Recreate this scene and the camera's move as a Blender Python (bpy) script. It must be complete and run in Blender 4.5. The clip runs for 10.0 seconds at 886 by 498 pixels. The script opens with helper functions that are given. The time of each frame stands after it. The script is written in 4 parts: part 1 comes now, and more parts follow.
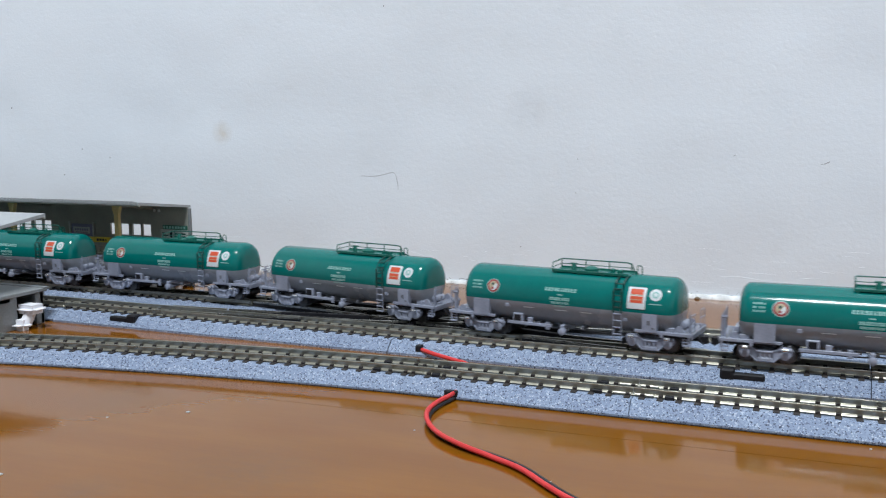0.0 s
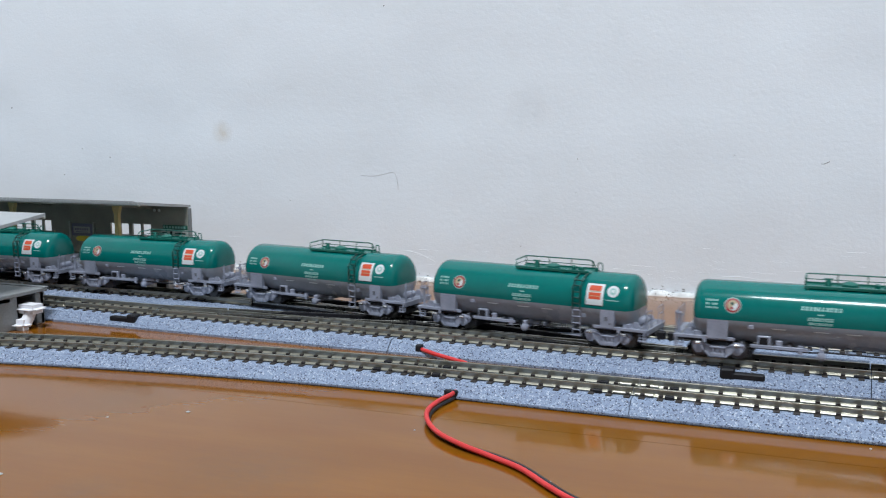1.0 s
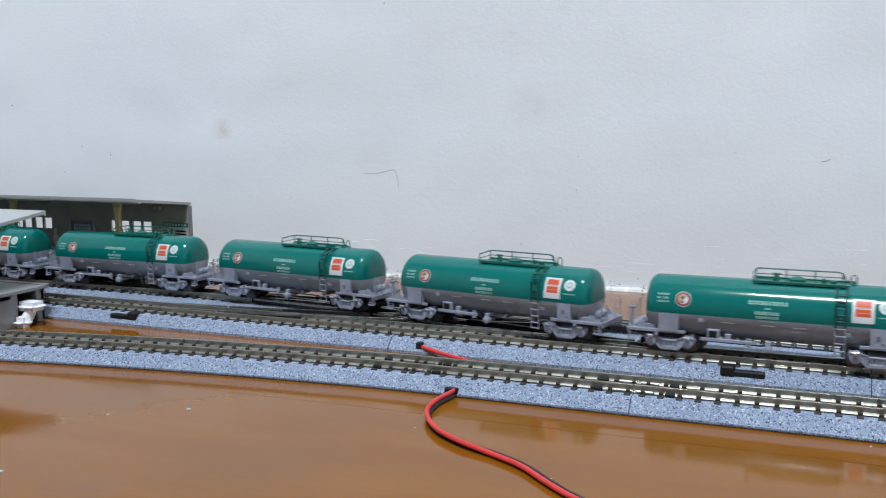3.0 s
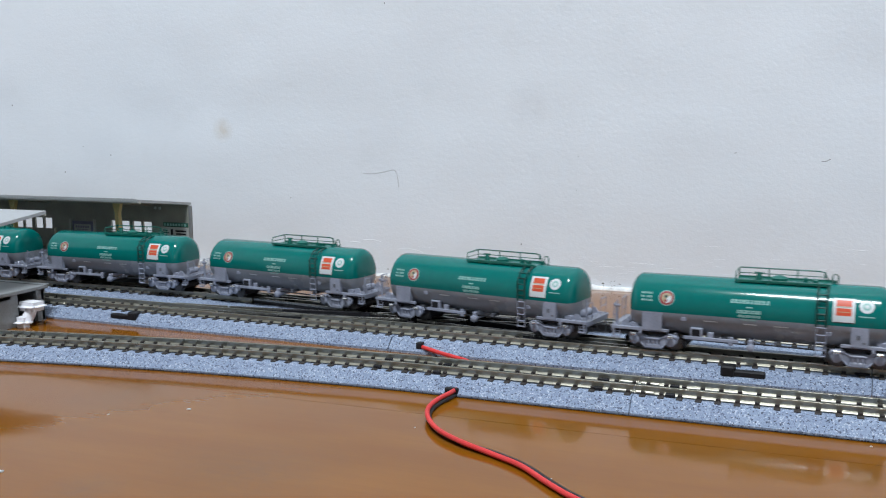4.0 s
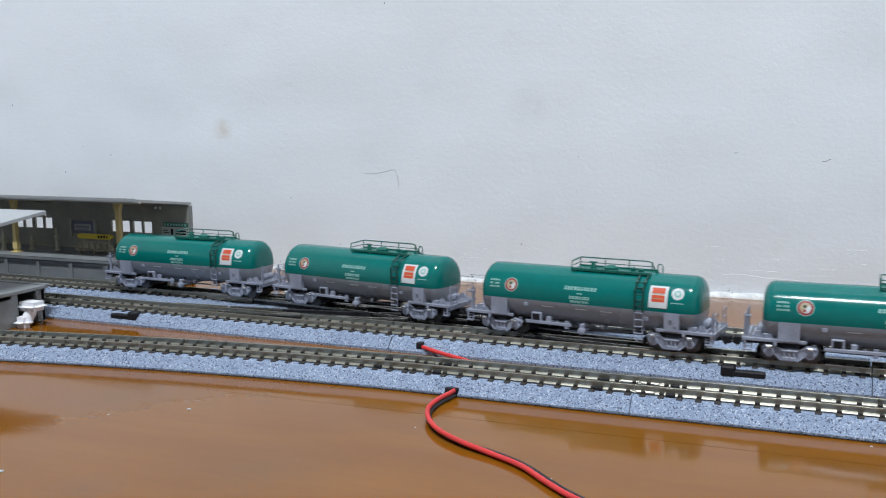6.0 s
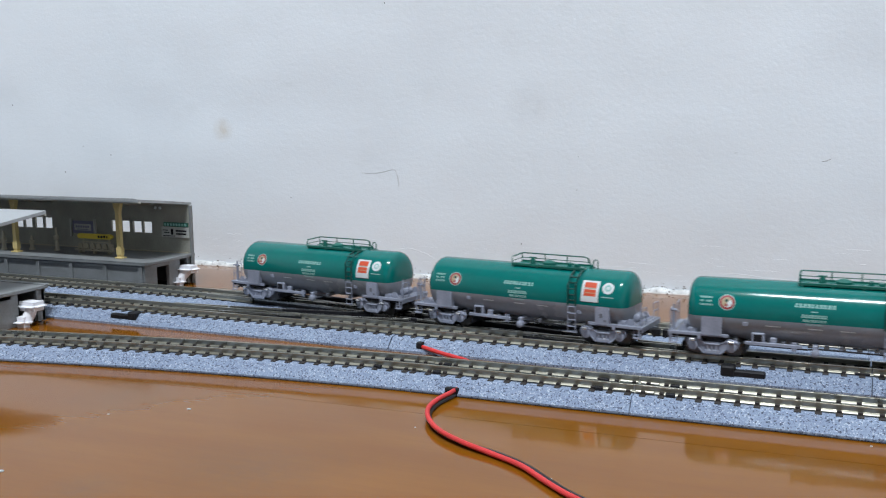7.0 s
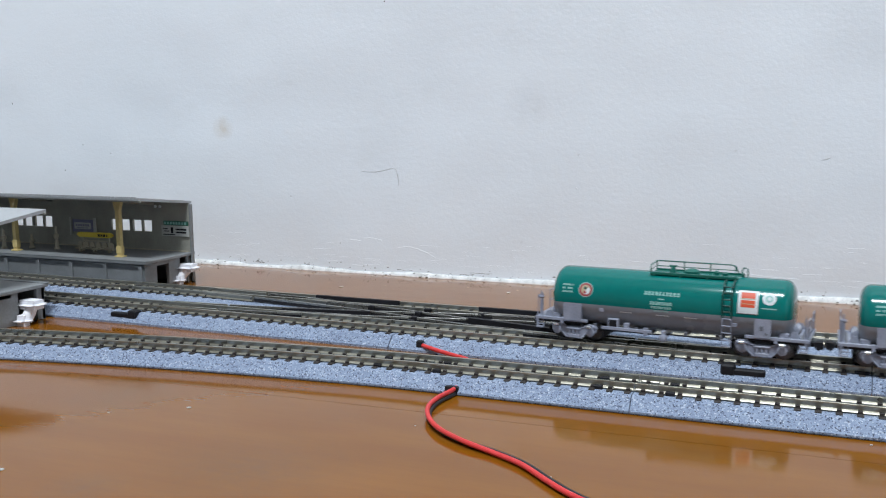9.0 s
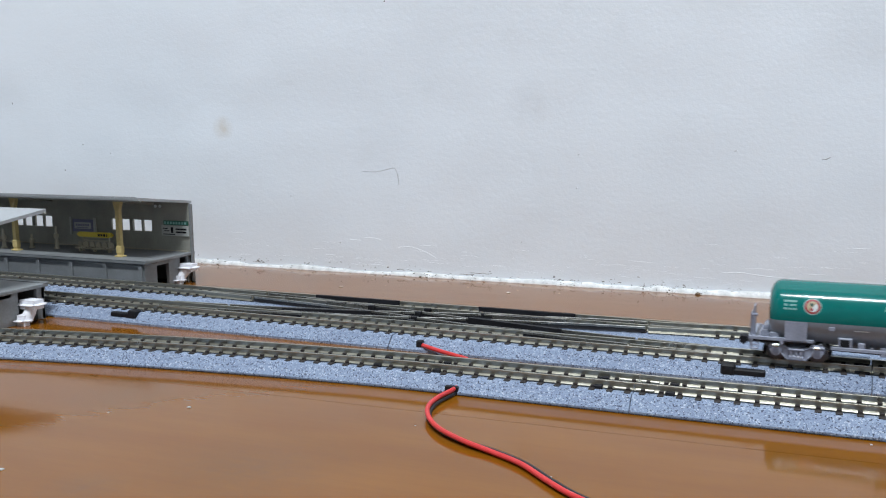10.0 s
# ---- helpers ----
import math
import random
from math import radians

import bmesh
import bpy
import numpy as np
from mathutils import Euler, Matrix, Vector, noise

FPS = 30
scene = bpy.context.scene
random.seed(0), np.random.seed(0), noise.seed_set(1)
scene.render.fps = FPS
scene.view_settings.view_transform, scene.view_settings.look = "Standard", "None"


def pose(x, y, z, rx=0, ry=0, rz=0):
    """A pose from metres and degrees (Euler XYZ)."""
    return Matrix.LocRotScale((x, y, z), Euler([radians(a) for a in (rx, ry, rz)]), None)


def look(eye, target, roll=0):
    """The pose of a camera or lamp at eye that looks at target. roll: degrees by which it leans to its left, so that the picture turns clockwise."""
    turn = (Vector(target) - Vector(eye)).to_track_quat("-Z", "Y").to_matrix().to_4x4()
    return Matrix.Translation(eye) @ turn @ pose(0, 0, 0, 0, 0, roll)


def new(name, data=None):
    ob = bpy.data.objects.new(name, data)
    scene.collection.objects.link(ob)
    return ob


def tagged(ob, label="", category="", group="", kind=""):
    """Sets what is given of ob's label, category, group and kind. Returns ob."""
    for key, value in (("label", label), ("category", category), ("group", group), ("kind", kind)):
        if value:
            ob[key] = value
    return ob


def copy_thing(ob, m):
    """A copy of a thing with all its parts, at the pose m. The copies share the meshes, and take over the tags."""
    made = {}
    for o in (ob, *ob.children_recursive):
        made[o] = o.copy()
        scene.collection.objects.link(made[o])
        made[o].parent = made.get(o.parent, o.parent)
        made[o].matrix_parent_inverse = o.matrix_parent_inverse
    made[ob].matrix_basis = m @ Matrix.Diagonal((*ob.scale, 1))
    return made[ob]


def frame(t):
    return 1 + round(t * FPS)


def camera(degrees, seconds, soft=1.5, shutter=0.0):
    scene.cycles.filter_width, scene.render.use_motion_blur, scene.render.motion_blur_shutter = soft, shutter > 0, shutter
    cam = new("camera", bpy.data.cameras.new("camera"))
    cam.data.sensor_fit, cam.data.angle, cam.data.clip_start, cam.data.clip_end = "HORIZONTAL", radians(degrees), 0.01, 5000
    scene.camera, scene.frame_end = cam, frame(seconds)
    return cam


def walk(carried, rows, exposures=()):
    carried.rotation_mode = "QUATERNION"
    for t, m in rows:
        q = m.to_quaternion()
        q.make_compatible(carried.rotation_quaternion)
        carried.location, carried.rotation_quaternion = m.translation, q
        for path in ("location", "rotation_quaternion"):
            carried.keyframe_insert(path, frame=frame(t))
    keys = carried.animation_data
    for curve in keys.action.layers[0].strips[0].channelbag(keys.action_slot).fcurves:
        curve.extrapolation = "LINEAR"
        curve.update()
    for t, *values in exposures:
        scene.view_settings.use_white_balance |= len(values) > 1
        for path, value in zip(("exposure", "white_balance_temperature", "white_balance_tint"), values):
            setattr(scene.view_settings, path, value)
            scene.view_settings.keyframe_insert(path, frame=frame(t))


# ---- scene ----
S = 0.001  # lengths below are in millimetres unless said otherwise

# ---- camera ----
cam = camera(51.06, 10.0, soft=1.15, shutter=0.3)
EYE = Vector((0.14245, -0.29840, 0.08063))
DRIFT = [(0, -1.5, 7.9), (0.5, -1.5, 7.8), (1, -1.4, 7.5), (1.5, -1.4, 7.2), (2, -1.4, 6.0), (2.5, -1.0, 3.5),
         (3.3, -0.5, 3.1), (4, -0.2, 3.2), (4.5, -0.2, 4.3), (5, -0.1, 4.3), (5.5, 0, 3.5), (6.3, 0, 3.1), (7, 0, 2.9), (7.5, 0, 1.7),
         (8, 0, 1.5), (8.5, 0, 1.3), (9, 0, 0.4), (9.5, 0, 0.2), (10, 0, 0)]


def aim(dx, dy):
    yaw, pitch = radians(-22.93 + -dx * 0.0349), radians(-8.04 + dy * 0.0349)
    way = Vector((math.sin(yaw) * math.cos(pitch), math.cos(yaw) * math.cos(pitch), math.sin(pitch)))
    return look(EYE, EYE + way, -0.55)


walk(cam, [(t, aim(dx, dy)) for t, dx, dy in DRIFT])

# ---- light ----
world = bpy.data.worlds.new("world")
world.use_nodes = True
world.node_tree.nodes["Background"].inputs[0].default_value = (0.75, 0.85, 1.0, 1)
world.node_tree.nodes["Background"].inputs[1].default_value = 0.3
scene.world = world
scene.view_settings.exposure = 0.0


def area_lamp(name, x, y, z, sx, sy, power, colour):
    lamp = bpy.data.lights.new(name, "AREA")
    lamp.shape, lamp.size, lamp.size_y, lamp.energy, lamp.color = "RECTANGLE", sx, sy, power, colour
    ob = new(name, lamp)
    ob.matrix_world = look((x, y, z), (x, y - 0.001, z - 1))
    return ob


area_lamp("tube_light", 0.17, -0.77, 1.90, 0.62, 0.10, 50.5, (0.854, 0.925, 0.996))

# ---- materials ----


def material(name, base, rough=0.5, metal=0.0, coat=0.0):
    m = bpy.data.materials.new(name)
    m.use_nodes = True
    n, l = m.node_tree.nodes, m.node_tree.links
    b = n["Principled BSDF"]
    b.inputs["Base Color"].default_value = (*base, 1)
    b.inputs["Roughness"].default_value = rough
    b.inputs["Metallic"].default_value = metal
    b.inputs["Coat Weight"].default_value = coat
    return m, n, l, b


def coords(n, l, scale=(1, 1, 1)):
    c = n.new("ShaderNodeTexCoord")
    mp = n.new("ShaderNodeMapping")
    mp.inputs["Scale"].default_value = scale
    l.new(c.outputs["Object"], mp.inputs["Vector"])
    return mp.outputs["Vector"]


def noise_tex(n, l, vec, scale, detail=4, rough=0.55):
    t = n.new("ShaderNodeTexNoise")
    t.inputs["Scale"].default_value, t.inputs["Detail"].default_value, t.inputs["Roughness"].default_value = scale, detail, rough
    l.new(vec, t.inputs["Vector"])
    return t.outputs["Fac"]


def ramp(n, l, fac, stops):
    r = n.new("ShaderNodeValToRGB")
    e = r.color_ramp.elements
    while len(e) < len(stops):
        e.new(0.5)
    for k, (p, c) in zip(e, stops):
        k.position, k.color = p, (*c, 1)
    l.new(fac, r.inputs["Fac"])
    return r.outputs["Color"]


def mixed(n, l, fac, a, b, mode="MIX"):
    m = n.new("ShaderNodeMix")
    m.data_type, m.blend_type = "RGBA", mode
    for socket, v in ((m.inputs[0], fac), (m.inputs[6], a), (m.inputs[7], b)):
        if isinstance(v, (int, float)):
            socket.default_value = v
        elif isinstance(v, tuple):
            socket.default_value = (*v, 1)
        else:
            l.new(v, socket)
    return m.outputs[2]


def bump(n, l, b, height, strength, distance):
    k = n.new("ShaderNodeBump")
    k.inputs["Strength"].default_value, k.inputs["Distance"].default_value = strength, distance
    l.new(height, k.inputs["Height"])
    l.new(k.outputs["Normal"], b.inputs["Normal"])
    return k


def worn(name, base, rough=0.5, metal=0.0, grain=400.0, amount=0.12, coat=0.0, relief=0.15):
    """Painted plastic or metal with slight unevenness in tone, gloss and relief."""
    m, n, l, b = material(name, base, rough, metal, coat)
    v = coords(n, l)
    big, small = noise_tex(n, l, v, grain * 0.25, 3), noise_tex(n, l, v, grain * 4, 4)
    dark, light = tuple(c * (1 - amount) for c in base), tuple(min(1, c * (1 + amount)) for c in base)
    c1 = ramp(n, l, big, [(0.3, dark), (0.7, light)])
    c2 = ramp(n, l, small, [(0.3, (1 - amount,) * 3), (0.6, (1, 1, 1))])
    l.new(mixed(n, l, 1.0, c1, c2, "MULTIPLY"), b.inputs["Base Color"])
    r = n.new("ShaderNodeMapRange")
    r.inputs["To Min"].default_value, r.inputs["To Max"].default_value = max(0.02, rough - 0.08), min(1, rough + 0.1)
    l.new(big, r.inputs["Value"])
    l.new(r.outputs["Result"], b.inputs["Roughness"])
    if relief:
        bump(n, l, b, small, relief, 0.00005)
    return m


def stain(n, l, c, place, size, tint, most):
    """Mixes a ragged round stain over the colour c."""
    geo, d = n.new("ShaderNodeTexCoord"), n.new("ShaderNodeVectorMath")
    d.operation = "DISTANCE"
    d.inputs[1].default_value = place
    l.new(geo.outputs["Object"], d.inputs[0])
    k = n.new("ShaderNodeMapRange")
    k.inputs["From Min"].default_value, k.inputs["From Max"].default_value = 0, size
    k.inputs["To Min"].default_value, k.inputs["To Max"].default_value = most, 0
    l.new(d.outputs["Value"], k.inputs["Value"])
    ragged = n.new("ShaderNodeMath")
    ragged.operation = "MULTIPLY"
    l.new(k.outputs["Result"], ragged.inputs[0])
    l.new(noise_tex(n, l, geo.outputs["Object"], 260, 4), ragged.inputs[1])
    return mixed(n, l, ragged.outputs[0], c, tint)


def wall_material():
    m, n, l, b = material("wall_paint", (0.80, 0.82, 0.85), 0.62)
    v = coords(n, l)
    big, mid, fine = noise_tex(n, l, v, 9, 4), noise_tex(n, l, v, 55, 4), noise_tex(n, l, v, 560, 3, 0.65)
    c1 = ramp(n, l, big, [(0.3, (0.808, 0.855, 0.908)), (0.7, (0.853, 0.895, 0.943))])
    c2 = ramp(n, l, mid, [(0.22, (0.97, 0.97, 0.965)), (0.42, (1, 1, 1))])
    c = mixed(n, l, 1.0, c1, c2, "MULTIPLY")
    c = stain(n, l, c, (-0.1708, 0.131, 0.0762), 0.0075, (0.56, 0.44, 0.28), 0.75)
    c = stain(n, l, c, (0.0053, 0.131, 0.088), 0.013, (0.45, 0.46, 0.49), 0.2)
    l.new(c, b.inputs["Base Color"])
    stretched = noise_tex(n, l, coords(n, l, (0.8, 1, 1.2)), 130, 5, 0.6)
    add = n.new("ShaderNodeMath")
    add.operation = "ADD"
    strokes = noise_tex(n, l, coords(n, l, (0.12, 1, 1.3)), 120, 3, 0.5)
    both = n.new("ShaderNodeMath")
    both.operation = "MULTIPLY_ADD"
    both.inputs[1].default_value = 0.45
    l.new(strokes, both.inputs[0])
    l.new(stretched, both.inputs[2])
    l.new(both.outputs[0], add.inputs[0])
    l.new(fine, add.inputs[1])
    bump(n, l, b, add.outputs[0], 0.14, 0.0007)
    return m


def table_material():
    m, n, l, b = material("varnished_wood", (0.25, 0.11, 0.04), 0.3, coat=0.0)
    v = coords(n, l, (1, 4, 4))
    grain = noise_tex(n, l, v, 16, 5, 0.55)
    wide = noise_tex(n, l, coords(n, l, (1, 3, 3)), 5, 3)
    fibre = noise_tex(n, l, coords(n, l, (1, 40, 40)), 30, 3, 0.6)
    c = ramp(n, l, grain, [(0.3, (0.200, 0.069, 0.0035)), (0.5, (0.215, 0.077, 0.0045)), (0.72, (0.236, 0.087, 0.006))])
    c = mixed(n, l, 1.0, c, ramp(n, l, wide, [(0.3, (0.87, 0.85, 0.83)), (0.7, (1, 1, 1))]), "MULTIPLY")
    c = mixed(n, l, 1.0, c, ramp(n, l, fibre, [(0.3, (0.96, 0.96, 0.96)), (0.6, (1, 1, 1))]), "MULTIPLY")
    for place, size in (((-0.0084, -0.148, 0), 0.012), ((0.02, -0.125, 0), 0.03), ((-0.05, -0.09, 0), 0.02)):
        c = stain(n, l, c, place, size, (0.10, 0.06, 0.03), 0.6)
    l.new(c, b.inputs["Base Color"])
    b.inputs["Roughness"].default_value = 0.085
    b.inputs["IOR"].default_value = 1.43
    wave = noise_tex(n, l, coords(n, l, (1, 2, 2)), 24, 2)
    bump(n, l, b, wave, 0.05, 0.002)
    return m


def ballast_material():
    m, n, l, b = material("grey_ballast", (0.27, 0.31, 0.40), 0.85)
    v = coords(n, l)
    vor = n.new("ShaderNodeTexVoronoi")
    vor.inputs["Scale"].default_value = 2750
    l.new(v, vor.inputs["Vector"])
    sep = n.new("ShaderNodeSeparateColor")
    l.new(vor.outputs["Color"], sep.inputs["Color"])
    c = ramp(n, l, sep.outputs[0], [(0.0, (0.04, 0.05, 0.08)), (0.09, (0.095, 0.115, 0.17)), (0.18, (0.195, 0.245, 0.345)), (0.85, (0.257, 0.32, 0.428)), (0.985, (0.46, 0.51, 0.60))])
    wide = noise_tex(n, l, v, 60, 3)
    c = mixed(n, l, 1.0, c, ramp(n, l, wide, [(0.3, (0.88, 0.88, 0.9)), (0.7, (1, 1, 1))]), "MULTIPLY")
    l.new(c, b.inputs["Base Color"])
    bump(n, l, b, vor.outputs["Distance"], 0.26, 0.0004)
    return m


WALL, TABLE, BALLAST = wall_material(), table_material(), ballast_material()
RAIL = worn("nickel_silver_rail", (0.325, 0.308, 0.25), 0.29, 0.68, 300, 0.15)
SLEEPER = worn("dark_sleeper_plastic", (0.035, 0.03, 0.028), 0.55, 0, 600, 0.25)
BLACK = worn("black_plastic", (0.016, 0.016, 0.019), 0.55, 0, 500, 0.2)
GREEN = worn("glossy_green_paint", (0.0004, 0.140, 0.125), 0.14, 0, 120, 0.06, relief=0.03)
GREEN_TRIM = worn("green_moulded_plastic", (0.003, 0.12, 0.092), 0.38, 0, 300, 0.12)
GREY = worn("grey_tank_paint", (0.25, 0.265, 0.295), 0.25, 0, 200, 0.08, relief=0.05)
FRAME = worn("grey_frame_plastic", (0.285, 0.305, 0.378), 0.16, 0, 500, 0.15)
# Frame grey darkened, with the shade among deck and inner frame put in.
SHADEGREY = worn("shaded_frame_grey", (0.115, 0.122, 0.145), 0.5, 0, 500, 0.2)
WHEEL = worn("dark_wheel_metal", (0.12, 0.115, 0.11), 0.35, 0.9, 500, 0.2)
DARKRAIL = worn("bright_crossing_metal", (0.29, 0.285, 0.26), 0.26, 0.75, 300, 0.25)
# Ladder green, darkened further for the shade between the rungs.
DARKGREEN = worn("dark_shaded_ladder_green", (0.002, 0.055, 0.043), 0.4, 0, 300, 0.15)
NOTICE = worn("off_white_notice", (0.46, 0.47, 0.45), 0.5, 0, 300, 0.12)
STEEL = worn("bright_steel_axle", (0.75, 0.75, 0.75), 0.2, 1.0, 500, 0.1)
WHITE = worn("white_print", (0.62, 0.66, 0.67), 0.45, 0, 500, 0.06)
PALE = worn("pale_green_print", (0.24, 0.47, 0.43), 0.45, 0, 500, 0.1)
RED = worn("orange_red_print", (0.60, 0.075, 0.025), 0.45, 0, 500, 0.08)
CRIMSON = worn("dull_red_print", (0.30, 0.035, 0.04), 0.45, 0, 500, 0.1)
GOLD = worn("beige_print", (0.42, 0.34, 0.22), 0.45, 0, 500, 0.1)
CONCRETE = worn("grey_platform_plastic", (0.20, 0.21, 0.215), 0.5, 0, 300, 0.14)
DARKWALL = worn("dark_olive_wall_plastic", (0.32, 0.318, 0.275), 0.55, 0, 300, 0.15)
ROOF = worn("light_grey_roof_plastic", (0.36, 0.375, 0.385), 0.5, 0, 200, 0.08)
CREAM = worn("cream_yellow_column", (0.60, 0.47, 0.20), 0.5, 0, 300, 0.12)
BEIGE = worn("beige_moulded_plastic", (0.43, 0.39, 0.30), 0.5, 0, 300, 0.15)
YELLOW = worn("yellow_sign", (0.62, 0.47, 0.04), 0.45, 0, 300, 0.1)
PURPLE = worn("dull_violet_sign", (0.19, 0.19, 0.29), 0.5, 0, 300, 0.1)
MINT = worn("dark_green_sign", (0.02, 0.12, 0.08), 0.5, 0, 300, 0.1)
CLEARWHITE = worn("milky_white_plastic", (0.82, 0.82, 0.86), 0.6, 0, 300, 0.05)
REDWIRE = worn("red_wire_insulation", (0.62, 0.035, 0.035), 0.38, 0, 300, 0.1)
BLACKWIRE = worn("black_wire_insulation", (0.012, 0.012, 0.014), 0.38, 0, 300, 0.2)
PLASTER = worn("crumbling_white_plaster", (0.74, 0.74, 0.73), 0.9, 0, 900, 0.22, relief=0.8)
GRIT = worn("dark_grit", (0.10, 0.09, 0.08), 0.9, 0, 300, 0.3)
CRACK = worn("dark_scratch", (0.20, 0.20, 0.22), 0.9, 0, 300, 0.3)
ROOMPAINT = worn("white_room_paint", (0.84, 0.85, 0.86), 0.8, 0, 3, 0.06)
# Kept dim on the unseen south wall, to weaken reflections and deepen shade.
SOUTHPAINT = worn("dim_unseen_wall_paint", (0.36, 0.37, 0.37), 0.8, 0, 3, 0.08)
CRUMB = worn("brown_crumb", (0.17, 0.13, 0.09), 0.9, 0, 300, 0.3)
FLOORTILE = worn("grey_floor", (0.2, 0.195, 0.18), 0.5, 0, 3, 0.15)

for m, level in ((GREEN, 0.36), (BLACK, 0.18), (SLEEPER, 0.25)):
    m.node_tree.nodes["Principled BSDF"].inputs["Specular IOR Level"].default_value = level

# ---- mesh helpers (millimetres) ----


def mesh_from(name, bm, mats, sharp=35):
    for v in bm.verts:
        v.co *= S
    bmesh.ops.recalc_face_normals(bm, faces=bm.faces)
    me = bpy.data.meshes.new(name)
    bm.to_mesh(me)
    bm.free()
    for m in mats if isinstance(mats, (list, tuple)) else [mats]:
        me.materials.append(m)
    me.shade_smooth()
    me.set_sharp_from_angle(angle=radians(sharp))
    return me


def part(name, bm, mats, parent, label="", at=None, sharp=35):
    ob = new(name, mesh_from(name, bm, mats, sharp))
    ob.parent = parent
    if at is not None:
        ob.matrix_basis = at
    return tagged(ob, label)


def piece(name, me, parent, at, label=""):
    ob = new(name, me)
    ob.parent, ob.matrix_basis = parent, at
    return tagged(ob, label)


def thing(name, label, category, group="", kind="", at=None):
    ob = new(name)
    ob.empty_display_size = 0.01
    if at is not None:
        ob.matrix_basis = at
    return tagged(ob, label, category, group, kind)


def mm(x, y, z, rx=0, ry=0, rz=0):
    return pose(x * S, y * S, z * S, rx, ry, rz)


def box(bm, x0, x1, y0, y1, z0, z1, bev=0.0, mat=0, round_to=1):
    vs = [bm.verts.new((x, y, z)) for z in (z0, z1) for y in (y0, y1) for x in (x0, x1)]
    fs = [bm.faces.new([vs[i] for i in q]) for q in ((0, 2, 3, 1), (4, 5, 7, 6), (0, 1, 5, 4), (2, 6, 7, 3), (0, 4, 6, 2), (1, 3, 7, 5))]
    for f in fs:
        f.material_index = mat
    if bev:
        edges = list({e for f in fs for e in f.edges})
        out = bmesh.ops.bevel(bm, geom=edges, offset=bev, segments=round_to, affect="EDGES")
        for f in out["faces"]:
            f.material_index = mat
    return bm


def prism(bm, outline, axis, a0, a1, mat=0):
    """Extrudes a closed outline of (u, v) along an axis: 'y' takes (x, z), 'x' takes (y, z), 'z' takes (x, y)."""
    put = {"x": lambda u, v, a: (a, u, v), "y": lambda u, v, a: (u, a, v), "z": lambda u, v, a: (u, v, a)}[axis]
    r0 = [bm.verts.new(put(u, v, a0)) for u, v in outline]
    r1 = [bm.verts.new(put(u, v, a1)) for u, v in outline]
    k = len(outline)
    fs = [bm.faces.new(r0), bm.faces.new(r1[::-1])]
    fs += [bm.faces.new((r0[i], r0[(i + 1) % k], r1[(i + 1) % k], r1[i])) for i in range(k)]
    for f in fs:
        f.material_index = mat
    return bm


def tube(bm, pts, r, seg=8, mat=0, r_end=None):
    """A round bar along the points."""
    pts = [Vector(p) for p in pts]
    rings = []
    for i, p in enumerate(pts):
        d = (pts[min(i + 1, len(pts) - 1)] - pts[max(i - 1, 0)]).normalized()
        side = d.cross(Vector((0, 0, 1)) if abs(d.z) < 0.9 else Vector((0, 1, 0))).normalized()
        up = side.cross(d)
        rr = r if r_end is None else r + (r_end - r) * i / (len(pts) - 1)
        rings.append([bm.verts.new(p + side * rr * math.cos(2 * math.pi * k / seg) + up * rr * math.sin(2 * math.pi * k / seg)) for k in range(seg)])
    fs = [bm.faces.new((a[k], a[(k + 1) % seg], b[(k + 1) % seg], b[k])) for a, b in zip(rings, rings[1:]) for k in range(seg)]
    fs += [bm.faces.new(rings[0]), bm.faces.new(rings[-1][::-1])]
    for f in fs:
        f.material_index = mat
    return bm


def lathe(bm, prof, axis="x", centre=(0, 0, 0), seg=48):
    """Turns a profile of (along, radius) about an axis through centre."""
    rings = []
    c = Vector(centre)
    for a, r in prof:
        ring = []
        for k in range(seg):
            u, v = r * math.cos(2 * math.pi * k / seg), r * math.sin(2 * math.pi * k / seg)
            ring.append(bm.verts.new(c + Vector({"x": (a, u, v), "y": (u, a, v), "z": (u, v, a)}[axis])))
        rings.append(ring)
    for a, b in zip(rings, rings[1:]):
        for k in range(seg):
            bm.faces.new((a[k], a[(k + 1) % seg], b[(k + 1) % seg], b[k]))
    bm.faces.new(rings[0])
    bm.faces.new(rings[-1][::-1])
    return bm


def sweep(bm, line, prof, mat=0):
    """Sweeps a closed profile of (across, up) along a level line of (x, y), across being to the line's left."""
    rings = []
    for i, (x, y) in enumerate(line):
        x0, y0 = line[max(i - 1, 0)]
        x1, y1 = line[min(i + 1, len(line) - 1)]
        d = math.hypot(x1 - x0, y1 - y0)
        nx, ny = -(y1 - y0) / d, (x1 - x0) / d
        rings.append([bm.verts.new((x + nx * a, y + ny * a, z)) for a, z in prof])
    k = len(prof)
    fs = [bm.faces.new((a[j], a[(j + 1) % k], b[(j + 1) % k], b[j])) for a, b in zip(rings, rings[1:]) for j in range(k)]
    fs += [bm.faces.new(rings[0]), bm.faces.new(rings[-1][::-1])]
    for f in fs:
        f.material_index = mat
    return bm

# ---- the room ----


def slab(name, x0, x1, y0, y1, z0, z1, mat, label, category):
    ob = new(name, mesh_from(name, box(bmesh.new(), x0, x1, y0, y1, z0, z1), mat))
    return tagged(ob, label, category, kind="structure")


def wall_y(x, z):
    """Depth of the uneven wall face (mm)."""
    return 131 + 1.2 * noise.noise((x * 0.006, 0, z * 0.012)) + 0.5 * noise.noise((x * 0.03, 7, z * 0.04))


